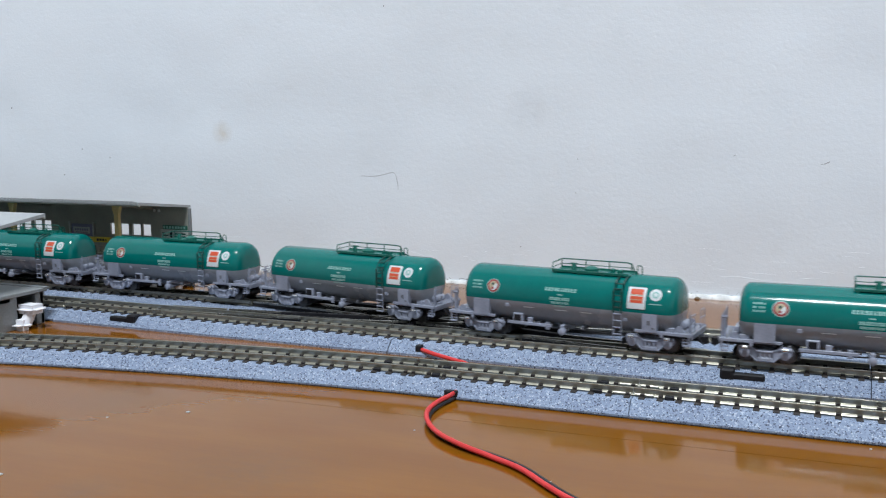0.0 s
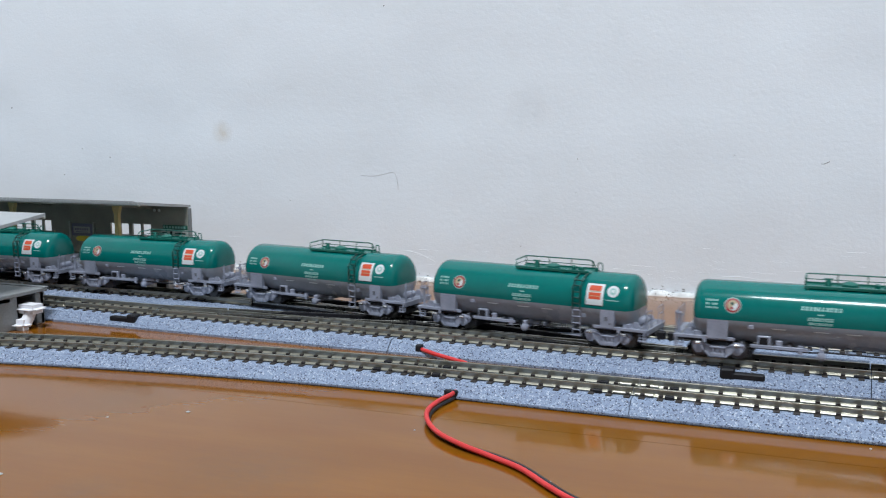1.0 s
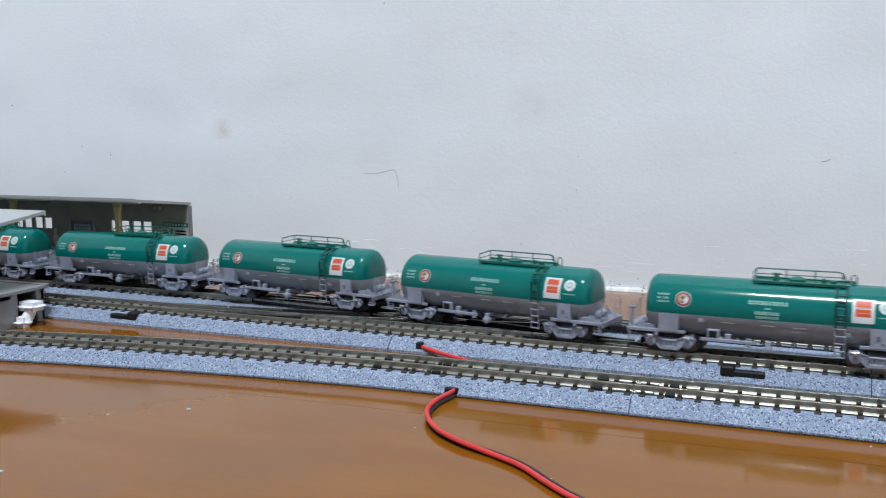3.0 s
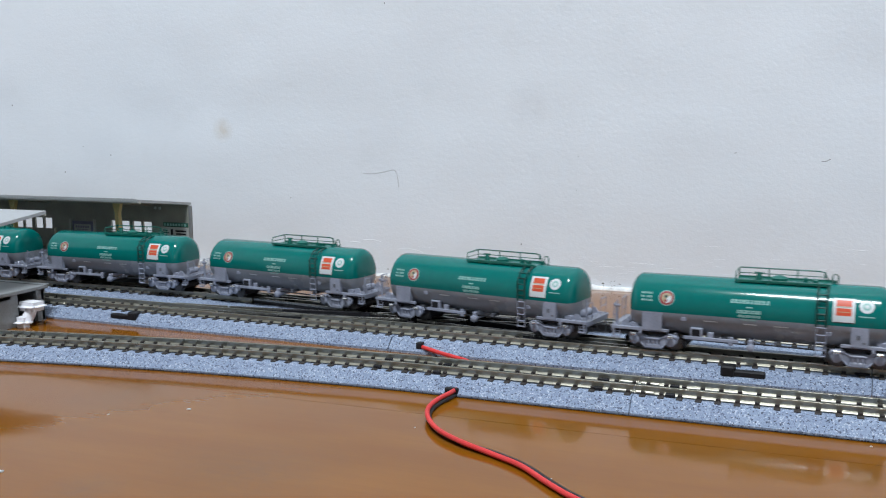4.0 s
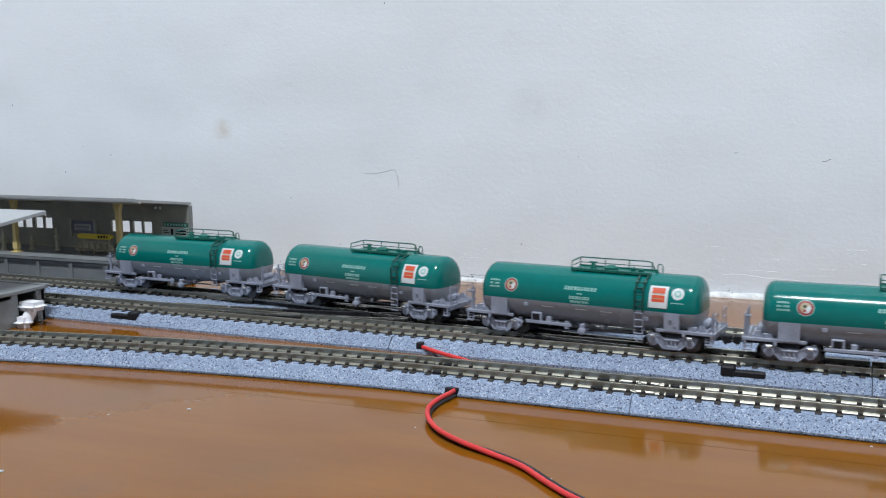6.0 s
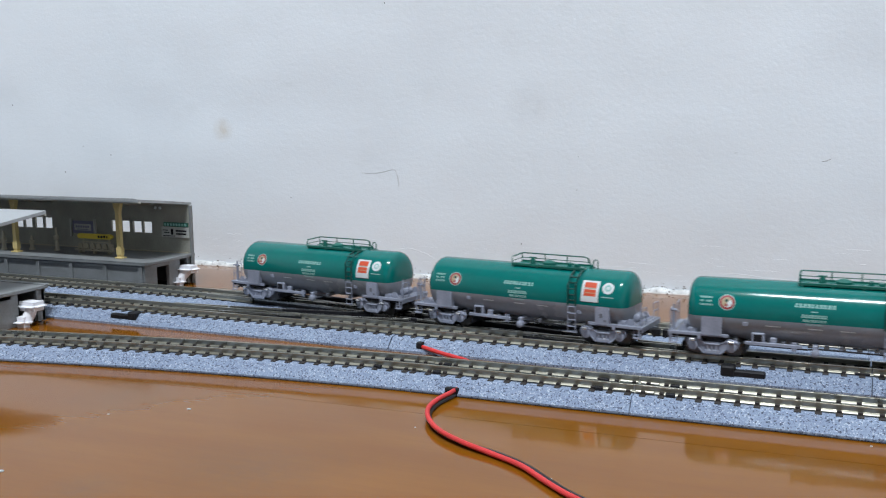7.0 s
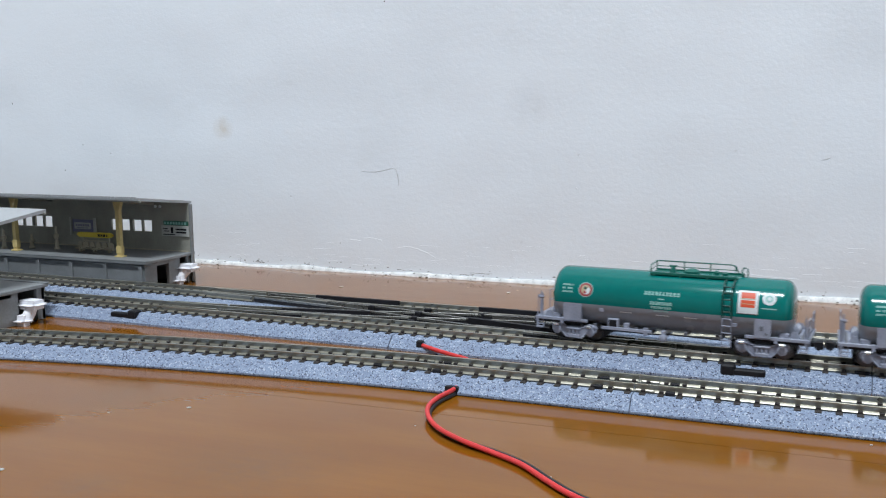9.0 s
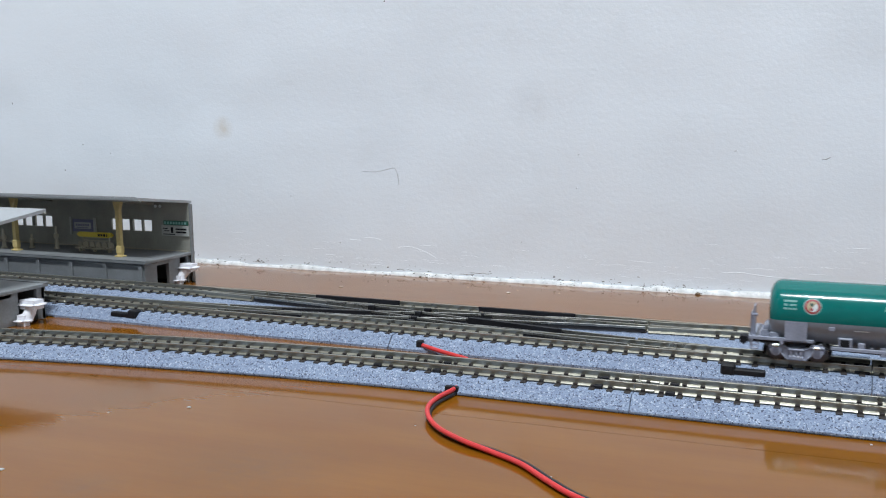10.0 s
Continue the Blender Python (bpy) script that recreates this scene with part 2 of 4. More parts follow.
def back_wall():
    """The plastered wall behind the table, gently uneven."""
    bm = bmesh.new()
    xs, zs = np.concatenate([np.linspace(-1600, -450, 24), np.linspace(-440, 340, 118), np.linspace(350, 1900, 32)]), [-720, -300, -60] + list(np.linspace(-20, 190, 31)) + [300, 600, 1000, 1400, 2000]
    grid = []
    for z in zs:
        grid.append([bm.verts.new((x, wall_y(x, z), z)) for x in xs])
    for a, b in zip(grid, grid[1:]):
        for i in range(len(xs) - 1):
            bm.faces.new((a[i], a[i + 1], b[i + 1], b[i]))
    box(bm, -1600, 1900, 134, 280, -720, 2000)
    ob = new("wall_north", mesh_from("wall_north", bm, WALL, 60))
    return tagged(ob, "white painted plaster wall with rough uneven texture", "wall", kind="structure")


WALL_NORTH = back_wall()
# Unseen room sides, added to close the space and set the bounced light.
slab("wall_south", -1600, 1900, -2500, -2400, -720, 2000, SOUTHPAINT, "unseen grey room wall that dims reflections", "wall")
slab("wall_west", -1700, -1600, -2400, 131, -720, 2000, ROOMPAINT, "unseen white room wall that bounces light", "wall")
slab("wall_east", 1900, 2000, -2400, 131, -720, 2000, ROOMPAINT, "unseen white room wall that bounces light", "wall")
slab("ceiling", -1700, 2000, -2500, 280, 2000, 2050, ROOMPAINT, "unseen white ceiling that bounces light", "ceiling")
slab("floor", -1700, 2000, -2500, 280, -780, -720, FLOORTILE, "unseen grey floor below the table", "floor")


def light_fixture():
    t = thing("ceiling_light", "long white fluorescent batten on the ceiling", "lamp", at=mm(170, -770, 1910))
    part("housing", box(bmesh.new(), -340, 340, -60, 60, 30, 80, 4), ROOMPAINT, t)
    for x in (-330, 320):
        part("socket", box(bmesh.new(), x, x + 10, -12, 12, -5, 30, 2), ROOMPAINT, t)


light_fixture()


def table():
    t = thing("table", "varnished brown wooden table against a wall", "table", at=mm(0, 0, 0))
    # boards butt at a fine joint that runs beside the front track
    for c0, c1 in ((-560, -330), (-330, -73.3), (-73.3, 129.5)):
        k0, k1 = (0.03 if c == -73.3 else 0.0 for c in (c0, c1))
        bm = prism(bmesh.new(), [(-1000, c0 - 1000 * k0 + 0.01), (1150, c0 + 1150 * k0 + 0.01), (1150, c1 + 1150 * k1 - 0.01), (-1000, c1 - 1000 * k1 - 0.01)], "z", -28, 0)
        rim = [e for e in bm.edges if all(v.co.z > -1 for v in e.verts)]
        bmesh.ops.bevel(bm, geom=rim, offset=0.09, segments=2, affect="EDGES")
        part("board", bm, TABLE, t)
    for x in (-940, 1040):
        for y in (-520, 70):
            part("leg", box(bmesh.new(), x, x + 50, y, y + 50, -720, -28, 2), TABLE, t)
    return t


table()

# ---- tracks ----
RAIL_BASE, RAIL_TOP = 4.8, 6.8
RAIL_PROF = [(-1.0, 4.75), (1.0, 4.75), (1.0, 4.88), (0.54, 5.32), (0.40, 5.40), (0.40, 6.05), (0.48, 6.2), (0.48, 6.78), (0.46, 6.8), (-0.46, 6.8), (-0.48, 6.78), (-0.48, 6.2), (-0.40, 6.05), (-0.40, 5.40), (-0.54, 5.32), (-1.0, 4.88)]
BLADE_PROF = [(-0.42, 6.0), (0.42, 6.0), (0.42, 6.74), (0.36, 6.8), (-0.36, 6.8), (-0.42, 6.74)]
BASE_PROF = [(-0.6, 4.75), (0.6, 4.75), (0.34, 5.2), (0.34, 6.0), (-0.34, 6.0), (-0.34, 5.2)]
BED_PROF = [(-11.9, 0), (11.9, 0), (11.9, 0.4), (12.5, 0.45), (12.5, 1.0), (8.9, 4.2), (8.2, 4.4), (-8.2, 4.4), (-8.9, 4.2), (-12.5, 1.0), (-12.5, 0.45), (-11.9, 0.4)]


def sleeper_mesh(long=15.6):
    bm = bmesh.new()
    h = long / 2
    box(bm, -0.85, 0.85, -h, h, 4.1, 4.8, 0.12)
    for y in (-4.5, 4.5):
        for s in (-1, 1):
            box(bm, -0.62, 0.62, y + s * 0.92 - 0.5, y + s * 0.92 + 0.5, 4.7, 5.46, 0.1)
    return mesh_from("sleeper", bm, SLEEPER)


SLEEPER_MESH = sleeper_mesh()


def offset_line(line, d):
    out = []
    for i, (x, y) in enumerate(line):
        x0, y0 = line[max(i - 1, 0)]
        x1, y1 = line[min(i + 1, len(line) - 1)]
        k = math.hypot(x1 - x0, y1 - y0)
        out.append((x - (y1 - y0) / k * d, y + (x1 - x0) / k * d))
    return out


def along(line, step, start):
    """Places and headings every step along a line."""
    out, need = [], start
    for (x0, y0), (x1, y1) in zip(line, line[1:]):
        d = math.hypot(x1 - x0, y1 - y0)
        while need <= d:
            out.append((x0 + (x1 - x0) * need / d, y0 + (y1 - y0) * need / d, math.degrees(math.atan2(y1 - y0, x1 - x0))))
            need += step
        need -= d
    return out


def track_piece(line, label, single=True, joints=(True, True)):
    """A snap-together track: moulded ballast bed, two rails, sleepers, joiners at its ends."""
    t = thing("model_track", label, "model track", "snap-together tracks on the table")
    part("ballast_bed", sweep(bmesh.new(), line, BED_PROF), BALLAST, t, "blue-grey speckled moulded ballast", sharp=20)
    for d in (-4.5, 4.5):
        part("rail", sweep(bmesh.new(), offset_line(line, d), RAIL_PROF), RAIL, t)
    spots = along(line, 5.02, 2.5)
    if single:
        for x, y, a in spots:
            piece("sleeper", SLEEPER_MESH, t, mm(x, y, 0, 0, 0, a))
    else:
        bm = bmesh.new()
        for x, y, a in spots:
            c, s = math.cos(radians(a)), math.sin(radians(a))
            prism(bm, [(x + c * u - s * v, y + s * u + c * v) for u, v in ((-0.85, -7.8), (0.85, -7.8), (0.85, 7.8), (-0.85, 7.8))], "z", 4.1, 4.8)
        tagged(part("sleepers", bm, SLEEPER, t), kind="stuff")
    for end, on in zip((0, -1), joints):
        if on:
            x, y = line[end]
            x1, y1 = line[1 if end == 0 else -2]
            a = math.degrees(math.atan2(y1 - y, x1 - x))
            for d in (-4.5, 4.5):
                bm = box(bmesh.new(), 0.3, 5.6, d - 1.2, d + 1.2, 4.6, 5.45, 0.25)
                part("rail_joiner", bm, RAIL, t, at=mm(x, y, 0, 0, 0, a))
                bm = box(bmesh.new(), 8.6, 11.2, d - 1.7, d + 1.7, 4.3, 5.5, 0.2)
                part("joiner_pad", bm, BLACK, t, at=mm(x, y, 0, 0, 0, a))
    return t


def straight(x0, y0, x1, y1, n=2):
    return [(x0 + (x1 - x0) * i / (n - 1), y0 + (y1 - y0) * i / (n - 1)) for i in range(n)]


GREYTRACK = "straight blue-grey ballasted model railway track on the table"
for y in (0, 33):
    track_piece(straight(-403, y, -155.25, y), GREYTRACK)
    track_piece(straight(-700, y, -403.3, y), GREYTRACK, False, (False, False))
    track_piece(straight(155.25, y, 279, y), GREYTRACK)
    track_piece(straight(279.3, y, 1050, y), GREYTRACK, False, (False, False))


def front_y(x):
    return -42.95 + 0.0165 * x


def front_curve():
    """The gently curved left length of the front track, from its joint at x = 24."""
    out = []
    for i in range(41):
        s = 9.2 * i
        out.append((24 - s * 0.9985, front_y(24) - 0.05 * s - s * s / 2000))
    return out[::-1]


track_piece(front_curve(), "gently curved blue-grey ballasted model railway track")
FEEDER = track_piece(straight(24.08, front_y(24.08), 93.25, front_y(93.2)), "short blue-grey feeder track with a wire hole in its side")
track_piece(straight(93.45, front_y(93.45), 343, front_y(343)), GREYTRACK)

# the S-shaped route of the crossover, by arc length from its middle
HALF = 146.5
ARC_R = (HALF * HALF + 16.5 ** 2) / 33.0
ARC_L = ARC_R * math.asin(HALF / ARC_R)


def route(s):
    """Place (mm) on the train's way: rear line, crossover, middle line."""
    if s < -ARC_L:
        return (-HALF + s + ARC_L, 33.0)
    if s < 0:
        a = (s + ARC_L) / ARC_R
        return (-HALF + ARC_R * math.sin(a), 33 - ARC_R * (1 - math.cos(a)))
    if s < ARC_L:
        a = (ARC_L - s) / ARC_R
        return (HALF - ARC_R * math.sin(a), ARC_R * (1 - math.cos(a)))
    return (HALF + s - ARC_L, 0.0)


BLADE = 82.0  # half length of the bright inner rails


def crossover():
    t = thing("double_crossover", "black and grey double crossover track between two lines", "model track", "snap-together tracks on the table")
    half = [(-155, 0), (-0.2, 0)], [(0.2, 0), (155, 0)]
    prof = [(-12.5, 0), (45.5, 0), (45.5, 0.9), (41.9, 4.2), (41.2, 4.4), (-8.2, 4.4), (-8.9, 4.2), (-12.5, 0.9)]
    for line in half:
        part("ballast_bed", sweep(bmesh.new(), line, prof), BALLAST, t, "blue-grey speckled moulded ballast", sharp=20)
    n = 311
    xs = [-155 + 310 * i / (n - 1) for i in range(n)]
    way = [route(-ARC_L - (155 - HALF) + i * 2 * (ARC_L + 155 - HALF) / (n - 1)) for i in range(n)]
    other = [(x, 33 - y) for x, y in way]
    lines = [[(x, y + d) for x in xs] for y in (0, 33) for d in (-4.5, 4.5)]
    lines += [offset_line(way, d) for d in (-4.5, 4.5)] + [offset_line(other, d) for d in (-4.5, 4.5)]
    done = []
    for order, line in enumerate(lines):
        pts = np.array(line)
        keep = np.ones(len(pts), bool)
        for k, o in enumerate(done):
            near = np.min(np.hypot(pts[:, None, 0] - o[None, :, 0], pts[:, None, 1] - o[None, :, 1]), axis=1)
            keep &= near > 1.15
        run = []
        for i in range(len(pts) + 1):
            if i < len(pts) and keep[i]:
                run.append(tuple(pts[i]))
                if order < 4 or len(run) < 2 or (abs(run[-1][0]) > BLADE) == (abs(run[-2][0]) > BLADE):
                    continue
            if len(run) > 4:
                inner = order > 3 and abs(run[len(run) // 2][0]) < BLADE
                rail = part("rail", sweep(bmesh.new(), run, BLADE_PROF if inner else RAIL_PROF), DARKRAIL if inner else RAIL, t)
                if inner:
                    part("rail_base", sweep(bmesh.new(), run, BASE_PROF), BLACK, rail, "black moulded rail base")
            run = []
        done.append(pts)
    for i in range(62):
        for y in (0, 33):
            piece("sleeper", SLEEPER_MESH, t, mm(-152.5 + 5.0 * i, y, 0))
    bm = prism(bmesh.new(), [(-50, 9.6), (-24, 7.6), (24, 7.6), (50, 9.6), (44, 16.5), (50, 23.4), (24, 25.4), (-24, 25.4), (-50, 23.4), (-44, 16.5)], "z", 4.3, 4.95)
    part("crossing_plate", bm, BLACK, t, "black moulded crossing plate")
    # black check and wing rails beside the frogs
    for x0, y0, x1, y1, w, top in ((-57.5, 36.0, -18.4, 36.0, 0.8, 7.15), (16.0, 36.0, 54.8, 36.0, 0.8, 7.15), (-57.5, -3.0, -18.4, -3.0, 0.6, 6.5),
                                   (16.0, -3.0, 54.8, -3.0, 0.6, 6.5), (-56.8, 9.0, -21.0, 15.1, 0.9, 6.9), (19.5, 16.0, 57.0, 8.9, 1.0, 7.35)):
        d = 2.2 if x1 > x0 else -2.2
        k = (y1 - y0) / (x1 - x0)
        bm = prism(bmesh.new(), [(x0, y0 - w * 0.4), (x0 + d, y0 + k * d - w), (x1 - d, y1 - k * d - w), (x1, y1 - w * 0.4), (x1, y1 + w * 0.4), (x1 - d, y1 - k * d + w), (x0 + d, y0 + k * d + w), (x0, y0 + w * 0.4)], "z", 4.8, top)
        part("check_rail", bm, BLACK, t)
    for x, y in ((0.3, 6.2), (-0.8, 12.0), (-2.1, 27.4), (-3.0, 20.6), (-25.6, 25.0), (21.0, 26.0)):
        part("contact_block", box(bmesh.new(), x - 1.3, x + 1.3, y - 0.9, y + 0.9, 4.6, 6.95, 0.2), BLACK, t)
    # cast frogs, tapering outwards from the crossing
    for e in (-1, 1):
        for y, up in ((4.98, 1), (28.02, -1)):
            bm = prism(bmesh.new(), [(e * 25.5, y), (e * 54.0, y), (e * 54.0, y + up * 0.7), (e * 25.5, y + up * 3.0)], "z", 4.8, 6.72)
            frog = part("frog", bm, DARKRAIL, t, "bright cast metal frog")
            bm = prism(bmesh.new(), [(e * 27.5, y + up * 0.9), (e * 48.0, y + up * 0.45), (e * 48.0, y + up * 0.75), (e * 27.5, y + up * 1.8)], "z", 6.70, 6.76)
            part("flange_groove", bm, BLACK, frog)
    # the levers in the ballast of the front side
    for x, e in ((-119.6, 1), (119.5, -1)):
        bm = box(bmesh.new(), x - 6.4, x + 6.4, -11.2, -8.0, 2.1, 4.1, 0.4)
        box(bm, min(x + e * 2.4, x + e * 6.7), max(x + e * 2.4, x + e * 6.7), -11.4, -7.4, 1.9, 5.3, 0.5)
        part("point_lever", bm, BLACK, t, "black sliding point lever")
    for x in (-155, 155):
        for y in (0, 33):
            for d in (-4.5, 4.5):
                s = -1 if x > 0 else 1
                bm = box(bmesh.new(), min(x + s * 0.3, x + s * 4.6), max(x + s * 0.3, x + s * 4.6), y + d - 1.15, y + d + 1.15, 4.6, 5.35, 0.2)
                part("rail_joiner", bm, BLACK, t)
    return t


crossover()

# ---- tank wagons ----
R, AX = 9.5, 14.35   # tank radius, and height of its axis above the rails
MID = 0.8           # middle of the wagon along its body
BOGIE = 29.6


def on_tank(u, v, lift=0.06, side=-1):
    """A point on the tank's side: u along, v millimetres of arc above the axis."""
    a = v / R
    return (u, side * (R + lift) * math.cos(a), AX + (R + lift) * math.sin(a))


def print_patch(bm, u0, u1, v0, v1, lift=0.06, mat=0):
    rows = max(2, int(abs(v1 - v0) / 0.5) + 1)
    grid = [[bm.verts.new(on_tank(u, v0 + (v1 - v0) * i / (rows - 1), lift)) for u in (u0, u1)] for i in range(rows)]
    for a, b in zip(grid, grid[1:]):
        bm.faces.new((a[0], a[1], b[1], b[0])).material_index = mat


def print_disc(bm, u, v, r0, r1, lift=0.06, mat=0, seg=28, a0=0.0, a1=360.0):
    ang = [radians(a0 + (a1 - a0) * i / seg) for i in range(seg + 1)]
    for a, b in zip(ang, ang[1:]):
        o = [on_tank(u + r1 * math.cos(q), v + r1 * math.sin(q), lift) for q in (a, b)]
        i = [on_tank(u + r0 * math.cos(q), v + r0 * math.sin(q), lift) for q in (b, a)] if r0 else [on_tank(u, v, lift)]
        bm.faces.new([bm.verts.new(p) for p in o + i]).material_index = mat


def bogie(parent, x):
    b = new("bogie")
    b.empty_display_size = 0.005
    b.parent, b.matrix_basis = parent, mm(x, 0, 0)
    for side in (-1, 1):
        y = side * 7.6
        bm = bmesh.new()
        # cast side frame, low in the middle and arched over the axle boxes
        prism(bm, [(-8.0, 4.6), (-7.4, 5.6), (-4.6, 5.8), (-3.2, 4.7), (3.2, 4.7), (4.6, 5.8), (7.4, 5.6), (8.0, 4.6), (7.6, 3.2), (4.0, 2.6), (2.6, 1.0), (-2.6, 1.0), (-4.0, 2.6), (-7.6, 3.2)], "y", y - 0.6, y + 0.6)
        f = part("side_frame", bm, FRAME, b)
        bm = bmesh.new()
        yy = y + side * 0.55
        tube(bm, [(-7.6, yy, 4.9), (-5.8, yy, 5.75), (-4.2, yy, 5.3), (-3.0, yy, 4.5), (3.0, yy, 4.5), (4.2, yy, 5.3), (5.8, yy, 5.75), (7.6, yy, 4.9)], 0.32, 6)
        tube(bm, [(-4.2, yy, 2.7), (-2.6, yy, 1.1), (2.6, yy, 1.1), (4.2, yy, 2.7)], 0.32, 6)
        part("frame_rim", bm, FRAME, f)
        bm = bmesh.new()
        for ax in (-5.8, 5.8):
            lathe(bm, [(y + side * 0.4, 1.5), (y + side * 1.2, 1.5), (y + side * 1.45, 1.15), (y + side * 1.5, 0.5)], "y", (ax, 0, 3.4), 14)
            box(bm, ax - 1.9, ax + 1.9, min(y, y + side * 1.1), max(y, y + side * 1.1), 4.7, 5.5, 0.2)
        part("axle_box", bm, FRAME, f)
        bm = bmesh.new()
        for sx in (-1.3, 0, 1.3):
            lathe(bm, [(2.2, 0.45), (3.9, 0.45)], "z", (sx, y + side * 0.9, 0), 10)
        box(bm, -2.4, 2.4, min(y, y + side * 1.5), max(y, y + side * 1.5), 3.9, 4.5, 0.15)
        box(bm, -2.2, 2.2, min(y, y + side * 1.3), max(y, y + side * 1.3), 0.9, 2.4, 0.35)
        part("spring_nest", bm, FRAME, f)
    for ax in (-9.4, -2.3, 2.3, 9.4):
        part("brake_shoe", box(bmesh.new(), ax - 0.35, ax + 0.35, -6.4, 6.4, 1.6, 3.6, 0.1), BLACK, b)
    part("bolster", box(bmesh.new(), -2.2, 2.2, -7, 7, 2.6, 5.2, 0.3), SHADEGREY, b)
    for ax in (-5.8, 5.8):
        w = part("wheelset", tube(bmesh.new(), [(ax, -6.6, 2.9), (ax, 6.6, 2.9)], 0.5, 10), WHEEL, b)
        for side in (-1, 1):
            bm = lathe(bmesh.new(), [(side * 3.7, 3.3), (side * 4.1, 3.3), (side * 4.3, 2.9), (side * 5.3, 2.85), (side * 5.35, 2.2)], "y", (ax, 0, 2.87), 24)
            part("wheel", bm, WHEEL, w)
            # Caps added proud of the frame so the lamp's glint shows there.
            bm = lathe(bmesh.new(), [(-0.9, 0.4), (-0.75, 0.6), (0.75, 0.6), (0.9, 0.4)], "x", (ax, side * 9.55, 5.3), 14)
            part("bearing_cap", bm, STEEL, w, "bright steel bearing cap set proud to catch a glint")
    return b


def tank_wagon():
    t = thing("tank_wagon", "green and grey model railway tank wagon on the track", "model wagon", "tank wagons of the train")
    # barrel: green above, grey below, with dished ends
    prof = []
    for i in range(10):
        a = radians(90 * i / 9)
        prof.append((-38.3 + 3.5 * (1 - math.cos(a)) ** 1.25, R * (0.02 + 0.98 * math.sin(a) ** 0.62)))
    prof = sorted(prof)
    prof = [(x + 0.9, r) for x, r in prof] + [(-x + 0.9, r) for x, r in prof[::-1]]
    bm = lathe(bmesh.new(), prof, "x", (0, 0, AX), 64)
    bmesh.ops.bisect_plane(bm, geom=bm.verts[:] + bm.edges[:] + bm.faces[:], plane_co=(0, 0, 13.0), plane_no=(0, 0, 1))
    for f in bm.faces:
        f.material_index = 1 if f.calc_center_median().z < 13.0 else 0
    tank = part("tank", bm, [GREEN, GREY], t, "glossy green tank barrel with a grey underside", sharp=50)
    # printed marks
    bm = bmesh.new()
    print_disc(bm, -25.0, 3.4, 2.2, 2.5, 0.05, 3)
    print_disc(bm, -25.0, 3.4, 1.55, 2.25, 0.06, 1)
    print_disc(bm, -25.0, 3.4, 0, 1.6, 0.07, 2)
    print_disc(bm, -24.9, 3.2, 0, 1.4, 0.09, 0, 14, -120, 50)
    print_disc(bm, -25.2, 3.9, 0, 0.5, 0.10, 4)
    print_disc(bm, -25.2, 2.5, 0, 0.45, 0.10, 1)
    part("round_emblem", bm, [WHITE, CRIMSON, GOLD, PALE, DARKGREEN], tank, "round red and white emblem")
    bm = bmesh.new()
    print_patch(bm, 23.3, 29.3, -0.1, 7.2, 0.05, 0)
    print_patch(bm, 24.2, 28.4, 4.6, 6.5, 0.09, 1)
    print_patch(bm, 24.2, 28.4, 1.8, 4.0, 0.09, 1)
    print_patch(bm, 24.2, 28.4, 4.25, 4.5, 0.09, 2)
    print_patch(bm, 24.6, 28.0, 2.75, 2.95, 0.11, 2)
    print_patch(bm, 23.3, 29.3, -0.35, -0.1, 0.05, 3)
    part("placard", bm, [WHITE, RED, GOLD, BLACK], tank, "white placard with two orange-red bars")
    bm = bmesh.new()
    print_disc(bm, 32.4, 4.9, 0, 2.0, 0.05, 0)
    print_disc(bm, 32.4, 4.9, 0.6, 1.1, 0.09, 1)
    print_patch(bm, 30.4, 34.6, 1.7, 2.0, 0.05, 1)
    part("round_mark", bm, [WHITE, PALE], tank, "round white mark with a caption bar")
    rng = random.Random(11)

    def print_row(bm, u, v, n, step, h):
        """A row of illegible printed marks as small uneven bars."""
        for i in range(n):
            a, w = u + i * step, step * rng.uniform(0.72, 0.92)
            cut = rng.uniform(0.3, 0.6)
            print_patch(bm, a, a + w, v, v + h * (cut - 0.04))
            print_patch(bm, a + step * rng.uniform(0, 0.2), a + w, v + h * (cut + 0.04), v + h)

    bm = bmesh.new()
    print_row(bm, -5.6, 3.3, 10, 1.15, 1.2)
    print_patch(bm, -0.9, 0.9, 2.0, 2.35)
    print_row(bm, -3.6, 0.3, 8, 0.9, 1.0)
    print_row(bm, -3.2, -0.9, 8, 0.82, 0.75)
    print_row(bm, -2.4, -1.9, 7, 0.7, 0.4)
    part("lettering", bm, PALE, tank, "small pale lettering")
    bm = bmesh.new()
    print_row(bm, -33.0, 4.4, 6, 0.62, 0.6)
    print_row(bm, -33.0, 3.2, 2, 0.62, 0.6)
    print_row(bm, -31.3, 3.2, 3, 0.62, 0.6)
    print_row(bm, -33.0, 2.1, 6, 0.62, 0.55)
    part("data_lettering", bm, PALE, tank, "small pale lettering")
    bm = bmesh.new()
    for u in (-11.5, 0.4, 9.2):
        print_patch(bm, u - 2.0, u + 2.0, -3.3, -3.0)
    part("white_dash", bm, WHITE, tank)
    for u, v in ((-19.5, -3.0), (22.5, -4.2)):
        x, y, z = on_tank(u, v)
        part("data_plate", box(bmesh.new(), x - 0.8, x + 0.8, y - 0.3, y + 0.5, z - 0.6, z + 0.6, 0.1), FRAME, tank)
    # top platform with hatch, valve gear and hand rail
    deck = part("walkway", box(bmesh.new(), -5.1, 22.2, -4.2, 4.2, 23.4, 23.8, 0.1), GREEN_TRIM, t, "green walkway on top of the tank")
